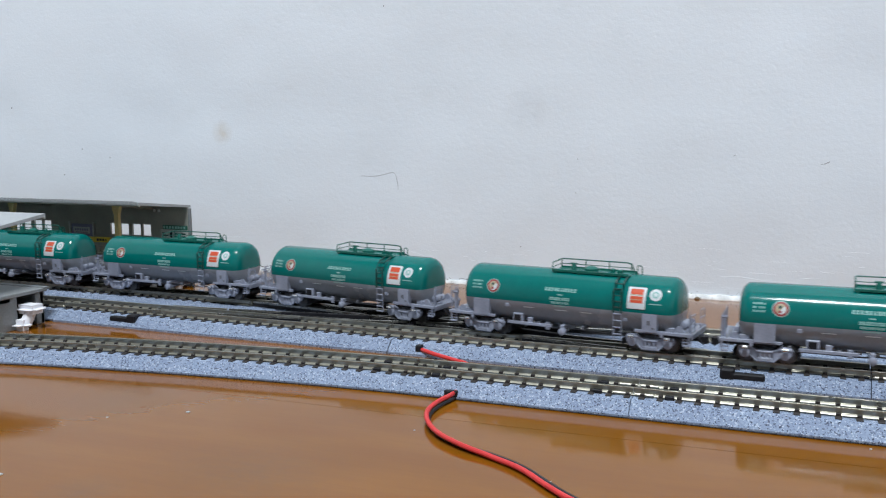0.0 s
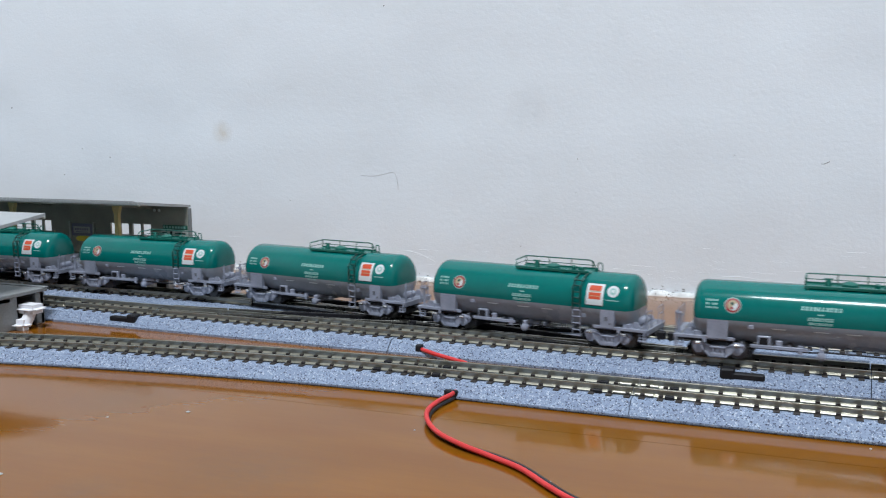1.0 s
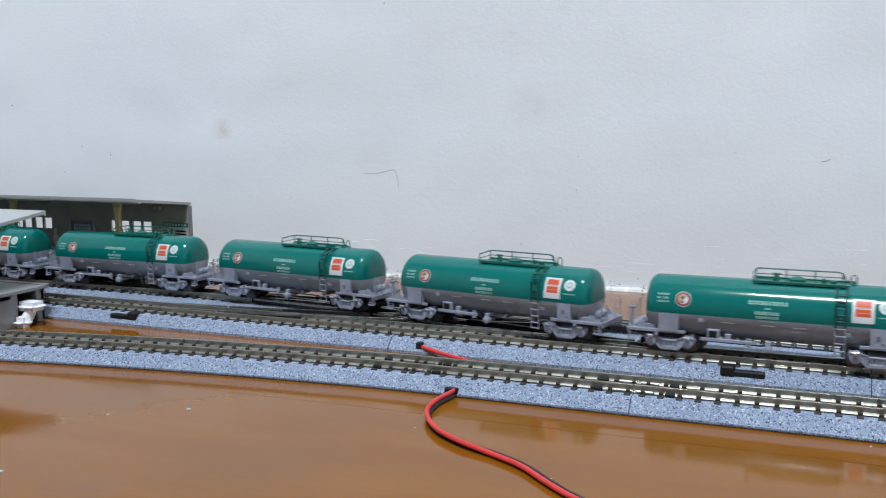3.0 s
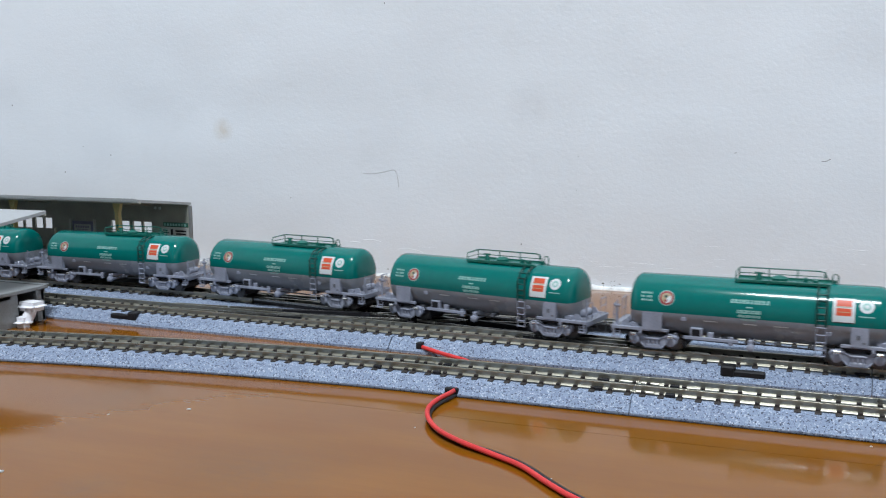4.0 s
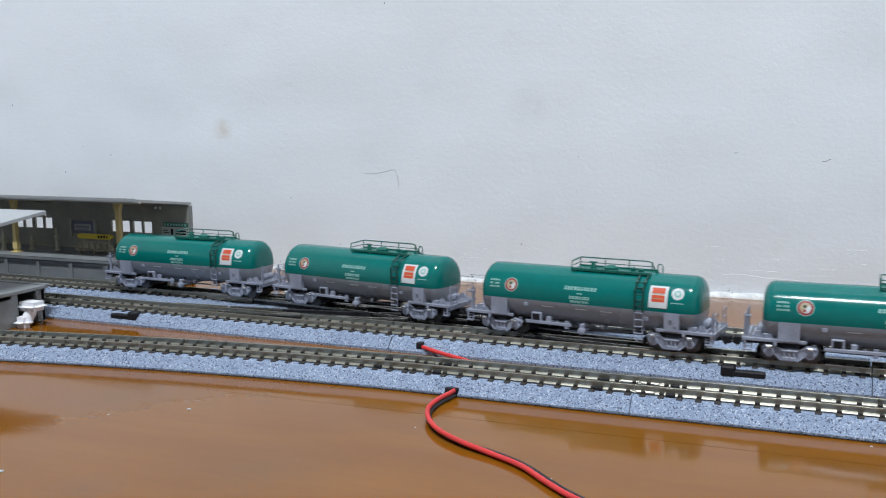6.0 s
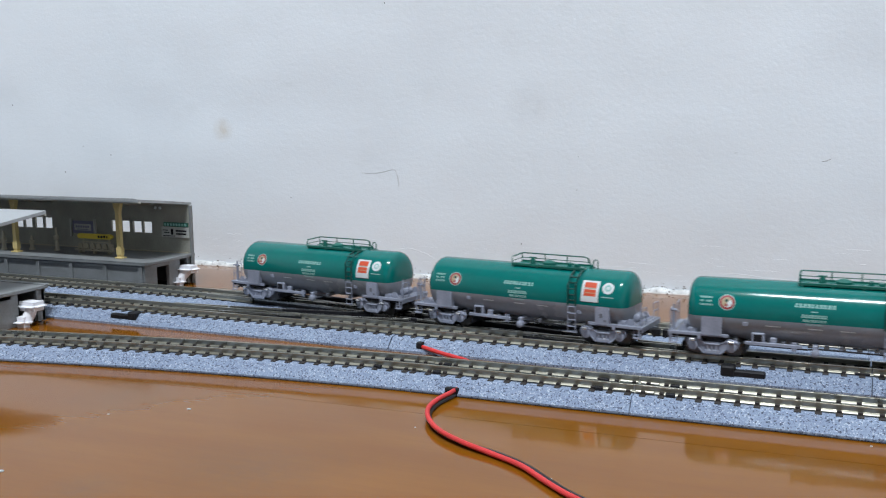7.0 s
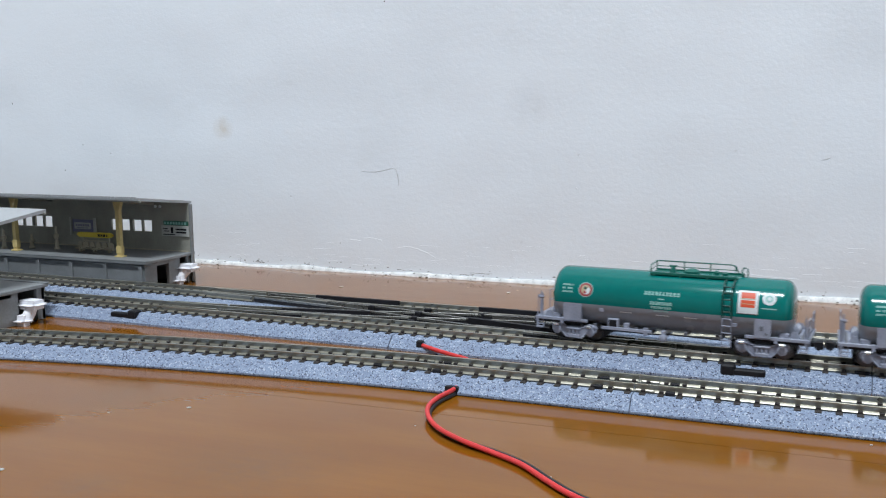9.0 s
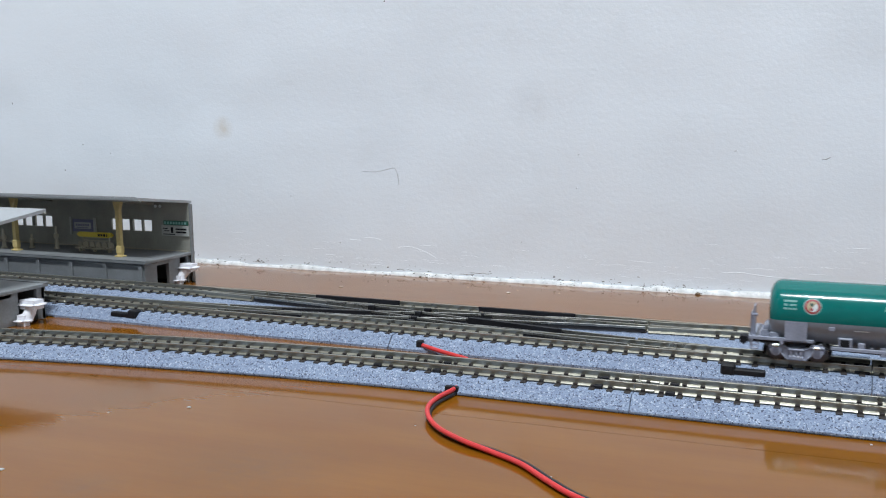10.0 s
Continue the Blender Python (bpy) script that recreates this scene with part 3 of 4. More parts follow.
    for x in (-4.0, 4.5, 13.0, 21.5):
        for s in (-1, 1):
            part("bracket", box(bmesh.new(), x - 0.4, x + 0.4, s * 3.9 - 0.3, s * 3.9 + 0.3, 21.9, 23.5, 0.08), GREEN_TRIM, deck)
    for s in (-1, 1):
        part("kick_rail", box(bmesh.new(), -5.1, 22.2, s * 4.0 - 0.2, s * 4.0 + 0.2, 23.6, 24.3, 0.06), GREEN_TRIM, deck)
    bm = lathe(bmesh.new(), [(23.5, 2.4), (24.7, 2.4), (25.0, 2.0), (25.4, 1.0)], "z", (7.5, 0, 0), 20)
    part("hatch", bm, GREEN_TRIM, deck)
    bm = lathe(bmesh.new(), [(23.5, 1.0), (25.0, 1.0), (25.6, 0.7), (26.2, 0.7)], "z", (1.5, -0.6, 0), 12)
    tube(bm, [(0.2, -0.6, 26.0), (2.8, -0.6, 26.0)], 0.35, 6)
    part("valve", bm, GREEN_TRIM, deck)
    bm = lathe(bmesh.new(), [(23.5, 0.8), (24.8, 0.8), (25.2, 0.4)], "z", (15.0, 0.4, 0), 12)
    box(bm, 17.0, 18.6, -1.0, 1.0, 23.6, 24.9, 0.2)
    part("vent", bm, GREEN_TRIM, deck)
    bm = bmesh.new()
    tube(bm, [(-4.9, -4.0, 25.5), (-4.9, -3.6, 26.4), (-4.9, 3.2, 26.7), (-4.4, 4.0, 26.8), (18.8, 4.0, 26.8), (20.3, 4.0, 26.4), (21.2, 4.0, 24.2)], 0.24, 6)
    tube(bm, [(-4.9, -4.0, 24.9), (-4.9, 4.0, 25.1), (20.8, 4.0, 25.1)], 0.15, 6)
    for x in (-4.9, 4.0, 12.4, 20.2):
        tube(bm, [(x, 4.0, 23.5), (x, 4.0, 26.7)], 0.2, 6)
    tube(bm, [(-4.9, -4.0, 23.5), (-4.9, -4.0, 25.6)], 0.2, 6)
    part("handrail", bm, GREEN_TRIM, deck)
    bm = tube(bmesh.new(), [(22.4, 3.2, 22.6), (22.4, 3.2, 25.4), (22.8, 3.2, 26.2), (23.7, 3.2, 26.2), (24.1, 3.2, 25.6), (24.1, 3.2, 22.4)], 0.22, 6)
    tube(bm, [(23.3, -0.5, 23.0), (23.3, -0.5, 25.0)], 0.5, 8)
    part("grab_loop", bm, GREEN_TRIM, t)
    # ladders, green over the barrel and grey below it
    for s in (-1, 1):
        bm, low = bmesh.new(), bmesh.new()
        y = s * 10.3
        for dx in (-1.35, 1.35):
            x = 20.4 + dx
            tube(bm, [(x, s * 4.4, 23.5), (x, s * 7.8, 22.4), (x, y, 19.5), (x, y, 12.6)], 0.34, 6)
            tube(low, [(x, y, 12.6), (x, s * 10.0, 3.4)], 0.17, 6)
        for z in (21.9, 20.1, 18.2, 16.3, 14.4):
            yy = y if z < 19.6 else s * 9.0
            tube(bm, [(19.05, yy, z), (21.75, yy, z)], 0.24, 6)
        for z in (12.2, 10.0, 7.8, 5.6, 3.7):
            tube(low, [(19.05, y, z), (21.75, y, z)], 0.24, 6)
        up = part("ladder", bm, DARKGREEN, t, "green ladder darkened for the shade between its rungs")
        part("lower_ladder", low, FRAME, up, "grey lower ladder")
    # underframe
    frame_bm = box(bmesh.new(), -42 + MID, 42 + MID, -2.6, 2.6, 5.3, 7.4, 0.2)
    sill = part("centre_sill", frame_bm, SHADEGREY, t)
    for e in (-1, 1):
        def at(x):
            return MID + e * x

        def xb(bm, a, b, *rest):
            return box(bm, min(at(a), at(b)), max(at(a), at(b)), *rest)

        part("end_deck", xb(bmesh.new(), 33.6, 43.2, -8.4, 8.4, 6.95, 7.35, 0.1), SHADEGREY, t)
        for s in (-1, 1):
            part("side_beam", xb(bmesh.new(), 25.0, 43.4, s * 8.9 - 0.35, s * 8.9 + 0.35, 6.6, 7.6, 0.12), FRAME, t)
            part("cross_strut", xb(bmesh.new(), 33.4, 34.4, s * 8.9 - 0.5, s * 8.9 + 0.5, 5.6, 7.7, 0.12), FRAME, t)
            part("step", xb(bmesh.new(), 40.6, 43.0, s * 9.0 - 0.5, s * 9.0 + 0.5, 3.6, 4.1, 0.1), FRAME, t)
            part("step_hanger", xb(bmesh.new(), 42.2, 42.7, s * 9.0 - 0.2, s * 9.0 + 0.2, 4.0, 6.8, 0.05), FRAME, t)
        for x in (35.4, 37.6, 39.8, 41.6):
            part("deck_slat", xb(bmesh.new(), x, x + 0.9, -8.2, 8.2, 7.34, 7.55, 0.06), FRAME, t)
        # Shade below each side beam, laid in as a black strip.
        for s in (-1, 1):
            part("beam_gap_shade", xb(bmesh.new(), 26.0, 42.6, s * 8.3 - 0.3, s * 8.3 + 0.3, 5.8, 6.58, 0.05), BLACK, t)
        part("brake_cylinder", lathe(bmesh.new(), [(-3.4, 0.6), (-3.0, 1.3), (2.6, 1.3), (3.2, 0.5)], "y", (at(38.6), 1.0, 8.6), 12), FRAME, t)
        part("end_sill", xb(bmesh.new(), 42.8, 43.5, -8.6, 8.6, 5.6, 7.5, 0.15), FRAME, t)
        for s in (-1, 1):
            wide = 3.1 if e < 0 else 2.4
            bm = prism(bmesh.new(), [(at(30.1 - wide), 7.2), (at(30.1 + wide), 7.2), (at(30.1 + wide), 12.4), (at(30.1 + wide - 0.3), 12.8), (at(30.1 - wide + 0.3), 12.8), (at(30.1 - wide), 12.4)], "y", s * 8.9 - 0.9, s * 8.9 + 0.9)
            saddle = part("saddle", bm, FRAME, t)
            if e > 0:
                part("saddle_mark", box(bmesh.new(), at(29.3), at(30.3), s * 9.83 - 0.1, s * 9.83 + 0.1, 9.4, 10.8), SHADEGREY, saddle)
                part("saddle_mark", box(bmesh.new(), at(30.9), at(31.6), s * 9.83 - 0.1, s * 9.83 + 0.1, 8.2, 8.8), SHADEGREY, saddle)
            bm = xb(bmesh.new(), 34.6, 37.5, s * 6.8 - 0.9, s * 6.8 + 0.9, 7.2, 8.8, 0.25)
            prism(bm, [(at(37.5), 7.3), (at(40.8), 7.3), (at(39.6), 9.4), (at(38.3), 9.4)], "y", s * 7.0 - 0.3, s * 7.0 + 0.3)
            part("step_box", bm, FRAME, t)
        # end hand rail across the deck, and the brake post
        tall = 14.2 if e < 0 else 13.2
        for y in (-7.9, -3.4, 3.4, 7.9):
            part("end_post", tube(bmesh.new(), [(at(42.9), y, 7.2), (at(42.9), y, tall + 0.1)], 0.2, 6), FRAME, t)
        for z in (tall, 10.6):
            for y0, y1 in ((-7.9, -3.4), (3.4, 7.9)):
                part("end_rail", tube(bmesh.new(), [(at(42.9), y0, z), (at(42.9), y1, z)], 0.17, 6), FRAME, t)
        if e < 0:
            bm = tube(bmesh.new(), [(at(42.2), -6.4, 7.2), (at(42.2), -6.4, 13.2)], 0.55, 8)
            tube(bm, [(at(42.2), -6.4, 13.2), (at(42.2), -6.4, 15.6)], 0.3, 8)
            tube(bm, [(at(42.2) - 1.0, -6.4, 13.6), (at(42.2) + 1.0, -6.4, 13.6)], 0.5, 8)
        else:
            bm = tube(bmesh.new(), [(at(42.0), -6.0, 7.2), (at(42.0), -6.0, 13.0), (at(42.0), -6.0, 14.4)], 0.45, 8, 0, 0.12)
        part("brake_post", bm, FRAME, t)
        bm = bmesh.new()
        for z in (4.6, 5.6):
            xb(bm, 40.4, 43.2, -8.6, -8.1, z, z + 0.35, 0.08)
        for x in (40.5, 42.8):
            xb(bm, x, x + 0.35, -8.6, -8.2, 3.8, 7.0, 0.05)
        part("corner_ladder", bm, FRAME, t)
        # coupler
        bm = xb(bmesh.new(), 41, 45.6, -1.1, 1.1, 4.0, 5.4, 0.2)
        prism(bm, [(at(44.6), -1.8), (at(46.6), -1.4), (at(46.7), 0.5), (at(45.9), 1.9), (at(44.6), 1.5)], "z", 3.4, 5.6)
        part("coupler", bm, BLACK, t)
        bm = tube(bmesh.new(), [(at(43.6), -2.6, 5.6), (at(44.8), -2.8, 4.2), (at(45.6), -2.6, 3.4)], 0.3, 6)
        part("brake_hose", bm, BLACK, t)
    # brake gear and discharge pipe between the bogies
    for s in (-1, 1):
        bm = box(bmesh.new(), -19.5, -3.0, s * 8.6 - 0.4, s * 8.6 + 0.4, 5.0, 6.0, 0.1)
        box(bm, -17.6, -13.8, s * 7.8 - 1.0, s * 7.8 + 1.0, 5.6, 8.8, 0.25)
        part("brake_rail", bm, FRAME, t)
        # Dark inside of the open brake frame, put on as a black plate.
        bm = box(bmesh.new(), -17.0, -14.5, s * 8.85 - 0.1, s * 8.85 + 0.1, 6.2, 8.3, 0.05)
        part("brake_frame_dark", bm, BLACK, t)
        bm = box(bmesh.new(), -12.2, -10.4, s * 8.0 - 0.6, s * 8.0 + 0.6, 5.6, 7.6, 0.2)
        box(bm, -6.2, -4.6, s * 6.6 - 0.5, s * 6.6 + 0.5, 3.6, 6.4, 0.2)
        part("brake_lever", bm, FRAME, t)
    bm = lathe(bmesh.new(), [(-9.3, 0.7), (-9.0, 1.25), (-7.6, 1.25), (-7.2, 0.8), (7.2, 0.8), (7.6, 1.25), (9.0, 1.25), (9.3, 0.7)], "y", (0.6, 0, 3.9), 14)
    box(bm, -0.1, 1.3, -8.6, 8.6, 4.2, 6.2, 0.2)
    part("discharge_pipe", bm, FRAME, t, "pale grey discharge valve pipe")
    bm = lathe(bmesh.new(), [(-14.5, 1.0), (-14.0, 2.0), (-5.0, 2.0), (-4.5, 1.0)], "x", (0, 3.4, 4.4), 16)
    part("air_tank", bm, GREY, t)
    for s in (-1, 1):
        bm = tube(bmesh.new(), [(-24, s * 6.2, 5.6), (-20, s * 6.8, 4.6), (-2, s * 6.8, 4.4), (2, s * 7.4, 5.0), (20, s * 7.2, 4.8), (25, s * 6.4, 5.6)], 0.28, 6)
        part("brake_pipe", bm, BLACK, t)
    for x in (-22.2, -8.4, 7.6, 18.4):
        part("cross_member", box(bmesh.new(), x - 0.5, x + 0.5, -7.8, 7.8, 5.0, 6.2, 0.1), SHADEGREY, t)
    bogie(t, MID - BOGIE)
    bogie(t, MID + BOGIE)
    return t


PITCH = 93.88
WAGON = tank_wagon()
WAGONS = [WAGON] + [copy_thing(WAGON, Matrix()) for i in range(8)]

# ---- platforms ----
DECK, PY0, PY1, PEND = 14.9, 45.8, 80.6, -156.5


def bench(x):
    t = thing("platform_bench", "beige row of platform seats under a yellow sign board", "bench", at=mm(x, 63, DECK) @ Matrix.Diagonal((1.12, 1, 0.95, 1)))
    part("frame", box(bmesh.new(), -11, 11, -1.2, 1.2, 1.4, 2.0, 0.15), BEIGE, t)
    for sx in (-8.5, 0, 8.5):
        part("leg", box(bmesh.new(), sx - 0.5, sx + 0.5, -1.0, 1.0, 0, 1.5, 0.1), BEIGE, t)
    for i in range(6):
        sx = -9 + i * 3.6
        bm = box(bmesh.new(), sx - 1.4, sx + 1.4, -2.0, 0.6, 2.0, 2.5, 0.2)
        prism(bm, [(sx - 1.4, 2.3), (sx + 1.4, 2.3), (sx + 1.1, 4.8), (sx + 0.6, 5.3), (sx - 0.6, 5.3), (sx - 1.1, 4.8)], "y", 0.3, 0.9)
        part("seat", bm, BEIGE, t)
    for sx in (-7.5, 7.5):
        part("post", box(bmesh.new(), sx - 0.35, sx + 0.35, 0.9, 1.5, 0, 7.8), BEIGE, t)
    part("crossbar", box(bmesh.new(), -8, 8, 0.9, 1.5, 5.6, 6.2), BEIGE, t)
    sign = part("sign_board", prism(bmesh.new(), [(-10.2, 9.2), (-8.9, 7.9), (8.9, 7.9), (10.2, 9.2), (8.9, 10.5), (-8.9, 10.5)], "y", -0.2, 1.5), YELLOW, t, "yellow sign board")
    bm = bmesh.new()
    for a, b in ((2.2, 3.4), (3.8, 5.0), (5.4, 6.6), (7.2, 7.8)):
        box(bm, a, b, -0.32, -0.22, 8.5, 9.8)
    part("lettering", bm, BLACK, sign)


def station_platform(y0, y1, label, back_at_far):
    """A platform with deck, skirted side, columns, roof and a windowed back wall. The far side holds the wall."""
    t = thing("station_platform", label, "model platform", "station platforms beside the tracks")
    x0 = -420
    f, k = (y0, y1) if back_at_far else (y1, y0)      # open side, wall side
    s = 1 if back_at_far else -1
    deck = part("deck", box(bmesh.new(), x0, PEND + 1.6, y0 - 1.5, y1 + 1.2, DECK - 1.5, DECK, 0.25), CONCRETE, t, "grey platform deck")
    bm = box(bmesh.new(), x0, PEND + 1.7, min(f - s * 1.6, f + s * 1.2), max(f - s * 1.6, f + s * 1.2), DECK + 0.01, DECK + 0.25, 0.08)
    part("edge_strip", bm, CONCRETE, deck)
    for y in (y0, y1 - 1.5):
        part("side_wall", box(bmesh.new(), x0, PEND, y, y + 1.5, 0.0, DECK - 1.7), CONCRETE, t)
    yo = f - s * 0.35
    i = 0
    while PEND - 3 - i * 21.5 > x0:
        x = PEND - 2.2 - i * 21.5
        part("side_post", box(bmesh.new(), x - 1.1, x + 1.1, min(yo - s * 0.6, yo + s * 0.4), max(yo - s * 0.6, yo + s * 0.4), 0.2, DECK - 1.8, 0.2), CONCRETE, t)
        i += 1
    part("side_sill", box(bmesh.new(), x0, PEND, min(yo - s * 0.3, yo + s * 0.4), max(yo - s * 0.3, yo + s * 0.4), DECK - 3.1, DECK - 1.8, 0.1), CONCRETE, t)
    # open end: uprights with dark gaps where two platforms would join
    w = y1 - y0
    for a, b in ((0.03, 0.25), (0.50, 0.74), (0.9, 1.0)) if back_at_far else ((0.05, 0.30), (0.3, 0.60), (0.88, 1.0)):
        part("end_panel", box(bmesh.new(), PEND - 2.0, PEND, y0 + w * a, y0 + w * b, 0, DECK - 1.7, 0.2), CONCRETE, t)
    part("end_panel", box(bmesh.new(), PEND - 2.0, PEND, y0 + w * 0.25, y0 + w * 0.50, DECK - 3.4, DECK - 1.7, 0.1), CONCRETE, t)
    # white joining clip
    yc = y0 + w * (0.84 if back_at_far else 0.80)
    yc -= 0.6 if back_at_far else 2.2
    bm = box(bmesh.new(), PEND - 2.4, PEND + 8.8, yc - 5.2, yc + 3.4, 6.2, 9.9, 1.75, 0, 5)
    lx = PEND - 3.6 if back_at_far else PEND - 1.4
    box(bm, lx, lx + 7.8, yc - 8.4, yc - 1.6, 0.0, 4.3, 2.0, 0, 6)
    tube(bm, [(lx + 4.2, yc - 4.0, 2.0), (lx + 5.0, yc - 2.6, 4.8), (PEND + 3.6, yc - 1.2, 7.6)], 2.3, 16)
    part("joining_clip", bm, CLEARWHITE, t, "milky white plastic joining clip")
    # back wall with window openings
    kw = k - s * 1.0
    wy0, wy1 = min(kw - 0.5, kw + 0.5), max(kw - 0.5, kw + 0.5)
    wins = []
    for c in (-182.0, -188.6, -196.4, -203.0, -249.3, -256.0, -263.8, -270.4, -316, -322.6, -330.4, -337):
        wins.append((c - 2.7, c + 2.7))
    wins = sorted(wins)
    zb, zt, z1 = 24.4, 30.2, 39.6
    bm = bmesh.new()
    box(bm, x0, PEND + 1.0, wy0, wy1, DECK, zb)
    box(bm, x0, PEND + 1.0, wy0, wy1, zt, z1)
    edge = x0
    for a, b in wins:
        box(bm, edge, a, wy0, wy1, zb, zt)
        edge = b
    box(bm, edge, PEND + 1.0, wy0, wy1, zb, zt)
    wall = part("back_wall", bm, DARKWALL, t, "dark olive back wall with square window openings")
    for a, b in wins:
        bm = bmesh.new()
        yf = wy0 - 0.2 if back_at_far else wy1
        for c in ((a - 0.4, b + 0.4, zb - 0.5, zb), (a - 0.4, b + 0.4, zt, zt + 0.4)):
            box(bm, c[0], c[1], yf, yf + 0.2, c[2], c[3])
        part("window_frame", bm, DARKWALL, wall)
    part("wall_foot", box(bmesh.new(), x0, PEND - 0.5, min(kw - s * 1.2, kw - s * 0.5), max(kw - s * 1.2, kw - s * 0.5), DECK + 0.01, DECK + 0.5), BEIGE, wall)
    part("corner_post", box(bmesh.new(), PEND + 1.0, PEND + 2.2, min(kw - s * 1.0, kw + s * 0.9), max(kw - s * 1.0, kw + s * 0.9), 0, z1 - 0.4, 0.2), CONCRETE, t)
    # roof: a sloping slab, ribbed along the open edge
    fr = f - s * 3.2
    zf, zk = 44.7, 39.4
    bm = prism(bmesh.new(), [(fr, zf - 0.9), (fr, zf + 0.5), (k + s * 1.0, zk + 1.2), (k + s * 1.0, zk)], "x", x0, PEND + 0.8)
    roof = part("roof", bm, ROOF, t, "light grey corrugated roof")
    if back_at_far:
        slope = (zk + 1.2 - zf - 0.5) / (k + s * 1.0 - fr)
        bm = bmesh.new()
        n = int((PEND - x0) / 2.2)
        for j in range(n):
            x = x0 + 1 + j * 2.2
            a, b = fr - s * 0.25, fr + s * 2.4
            prism(bm, [(a, zf - 0.3), (a, zf + 0.95), (b, zf + 0.75 + slope * 2.4 * s), (b, zf + slope * 2.4 * s)], "x", x, x + 1.1)
        tagged(part("roof_ribs", bm, ROOF, roof), kind="stuff")
    part("fascia", box(bmesh.new(), x0, PEND + 1.5, min(fr + s * 0.6, fr + s * 1.4), max(fr + s * 0.6, fr + s * 1.4), zf - 1.6, zf - 0.9), DARKWALL, roof)
    if back_at_far:
        # White discs stand in for light seen through two small holes.
        for x in (-176.3, -173.4):
            part("lamp", lathe(bmesh.new(), [(78.5, 0.45), (78.7, 0.75), (79.1, 0.75)], "y", (x, 0, 37.5), 12), WHITE, wall, "small white disc for light seen through a hole")
    # columns and beams
    for x in (-178.0, -246.2, -314.4, -382) if back_at_far else (-184.0, -250, -315, -380):
        y = f + s * 8.2
        bm = prism(bmesh.new(), [(x - 1.2, DECK), (x + 1.2, DECK), (x + 1.1, 37.5), (x + 2.1, 40.6), (x + 2.3, 42.5), (x - 2.3, 42.5), (x - 2.1, 40.6), (x - 1.1, 37.5)], "y", y - 1.0, y + 1.0)
        col = part("column", bm, CREAM, t, "cream yellow roof column")
        part("foot", box(bmesh.new(), x - 2.3, x + 2.3, y - 1.8, y + 1.8, DECK, DECK + 0.7, 0.15), CREAM, col)
        part("sleeve", box(bmesh.new(), x - 1.55, x + 1.55, y - 1.3, y + 1.3, DECK + 1.8, DECK + 5.4, 0.2), CREAM, col)
        bm = prism(bmesh.new(), [(y, zf - 3.2), (y, zf - 1.5), (k - s * 1.5, zk + 0.2), (k - s * 1.5, zk - 1.4)], "x", x - 0.9, x + 0.9)
        part("beam", bm, DARKWALL, t)
    return t


station_platform(PY0, PY1, "grey model station platform with roof and dark windowed wall", True)
station_platform(-48.6, -15.2, "grey model station platform with a light grey roof", False)
bench(-202.5)


def wall_sign(x0, x1, z0, z1, face, label):
    t = thing("wall_sign", label, "sign", at=mm(0, 78.8, 0))
    part("board", box(bmesh.new(), x0, x1, -0.5, 0.3, z0, z1, 0.1), face, t)
    return t


SIGN = wall_sign(-172.6, -155.9, 22.7, 28.0, NOTICE, "white notice board under a dark green heading strip")
part("heading", box(bmesh.new(), -171.2, -156.1, -0.5, 0.3, 28.3, 30.4, 0.1), MINT, SIGN, "dark green strip")
LET = bmesh.new()
for q in range(8):
    box(LET, -170.7 + q * 1.8, -169.5 + q * 1.8, -0.58, -0.52, 28.7, 30.0)
part("heading_lettering", LET, PALE, SIGN)
LET = bmesh.new()
for zz, aa, bb in ((26.2, -163.6, -157.0), (24.7, -163.4, -157.2)):
    box(LET, aa, bb, -0.62, -0.52, zz - 0.4, zz + 0.4)
box(LET, -166.6, -165.2, -0.62, -0.52, 24.2, 27.2)
for zz, aa, bb in ((26.4, -171.6, -168.4), (25.2, -170.8, -167.6), (23.5, -171.6, -164.0)):
    box(LET, aa, bb, -0.62, -0.52, zz - 0.22, zz + 0.22)
part("lettering", LET, BLACK, SIGN)
SIGN2 = wall_sign(-231.6, -217.6, 22.6, 29.2, PURPLE, "dull violet station name board with a pale face and posts")
part("face", box(bmesh.new(), -230.2, -219.0, -0.62, -0.5, 24.2, 27.6), NOTICE, SIGN2, "pale board face")
for xx in (-232.6, -216.4):
    part("post", box(bmesh.new(), xx - 0.5, xx + 0.5, -1.0, 0.2, 20.8, 30.2), NOTICE, SIGN2, "pale post")
LET = bmesh.new()
for q in range(6):
    box(LET, -229.2 + q * 1.6, -228.1 + q * 1.6, -0.7, -0.63, 25.6, 26.8)
box(LET, -228.6, -220.6, -0.7, -0.63, 24.6, 25.0)
part("lettering", LET, PURPLE, SIGN2)


def statuette(x, y, h, name, label, cat):
    """Small moulded platform fitting: a stepped post with a knob."""
    bm = lathe(bmesh.new(), [(0, 1.6), (0.8, 1.6), (1.0, 1.2), (h * 0.45, 0.9), (h * 0.5, 1.4), (h * 0.62, 1.4), (h * 0.68, 0.7), (h * 0.92, 0.6), (h, 0.3)], "z", (0, 0, 0), 12)
    ob = new(name, mesh_from(name, bm, BEIGE))
    ob.matrix_basis = mm(x, y, DECK)
    tagged(ob, label, cat)


statuette(-230.5, 65.5, 12.0, "drinking_fountain", "beige moulded post fitting on the platform", "post")
statuette(-245.7, 63.5, 7.5, "waste_bin", "squat beige moulded bin on the platform", "bin")
statuette(-259.4, 58, 10.0, "vending_post", "beige moulded post fitting on the platform", "post")

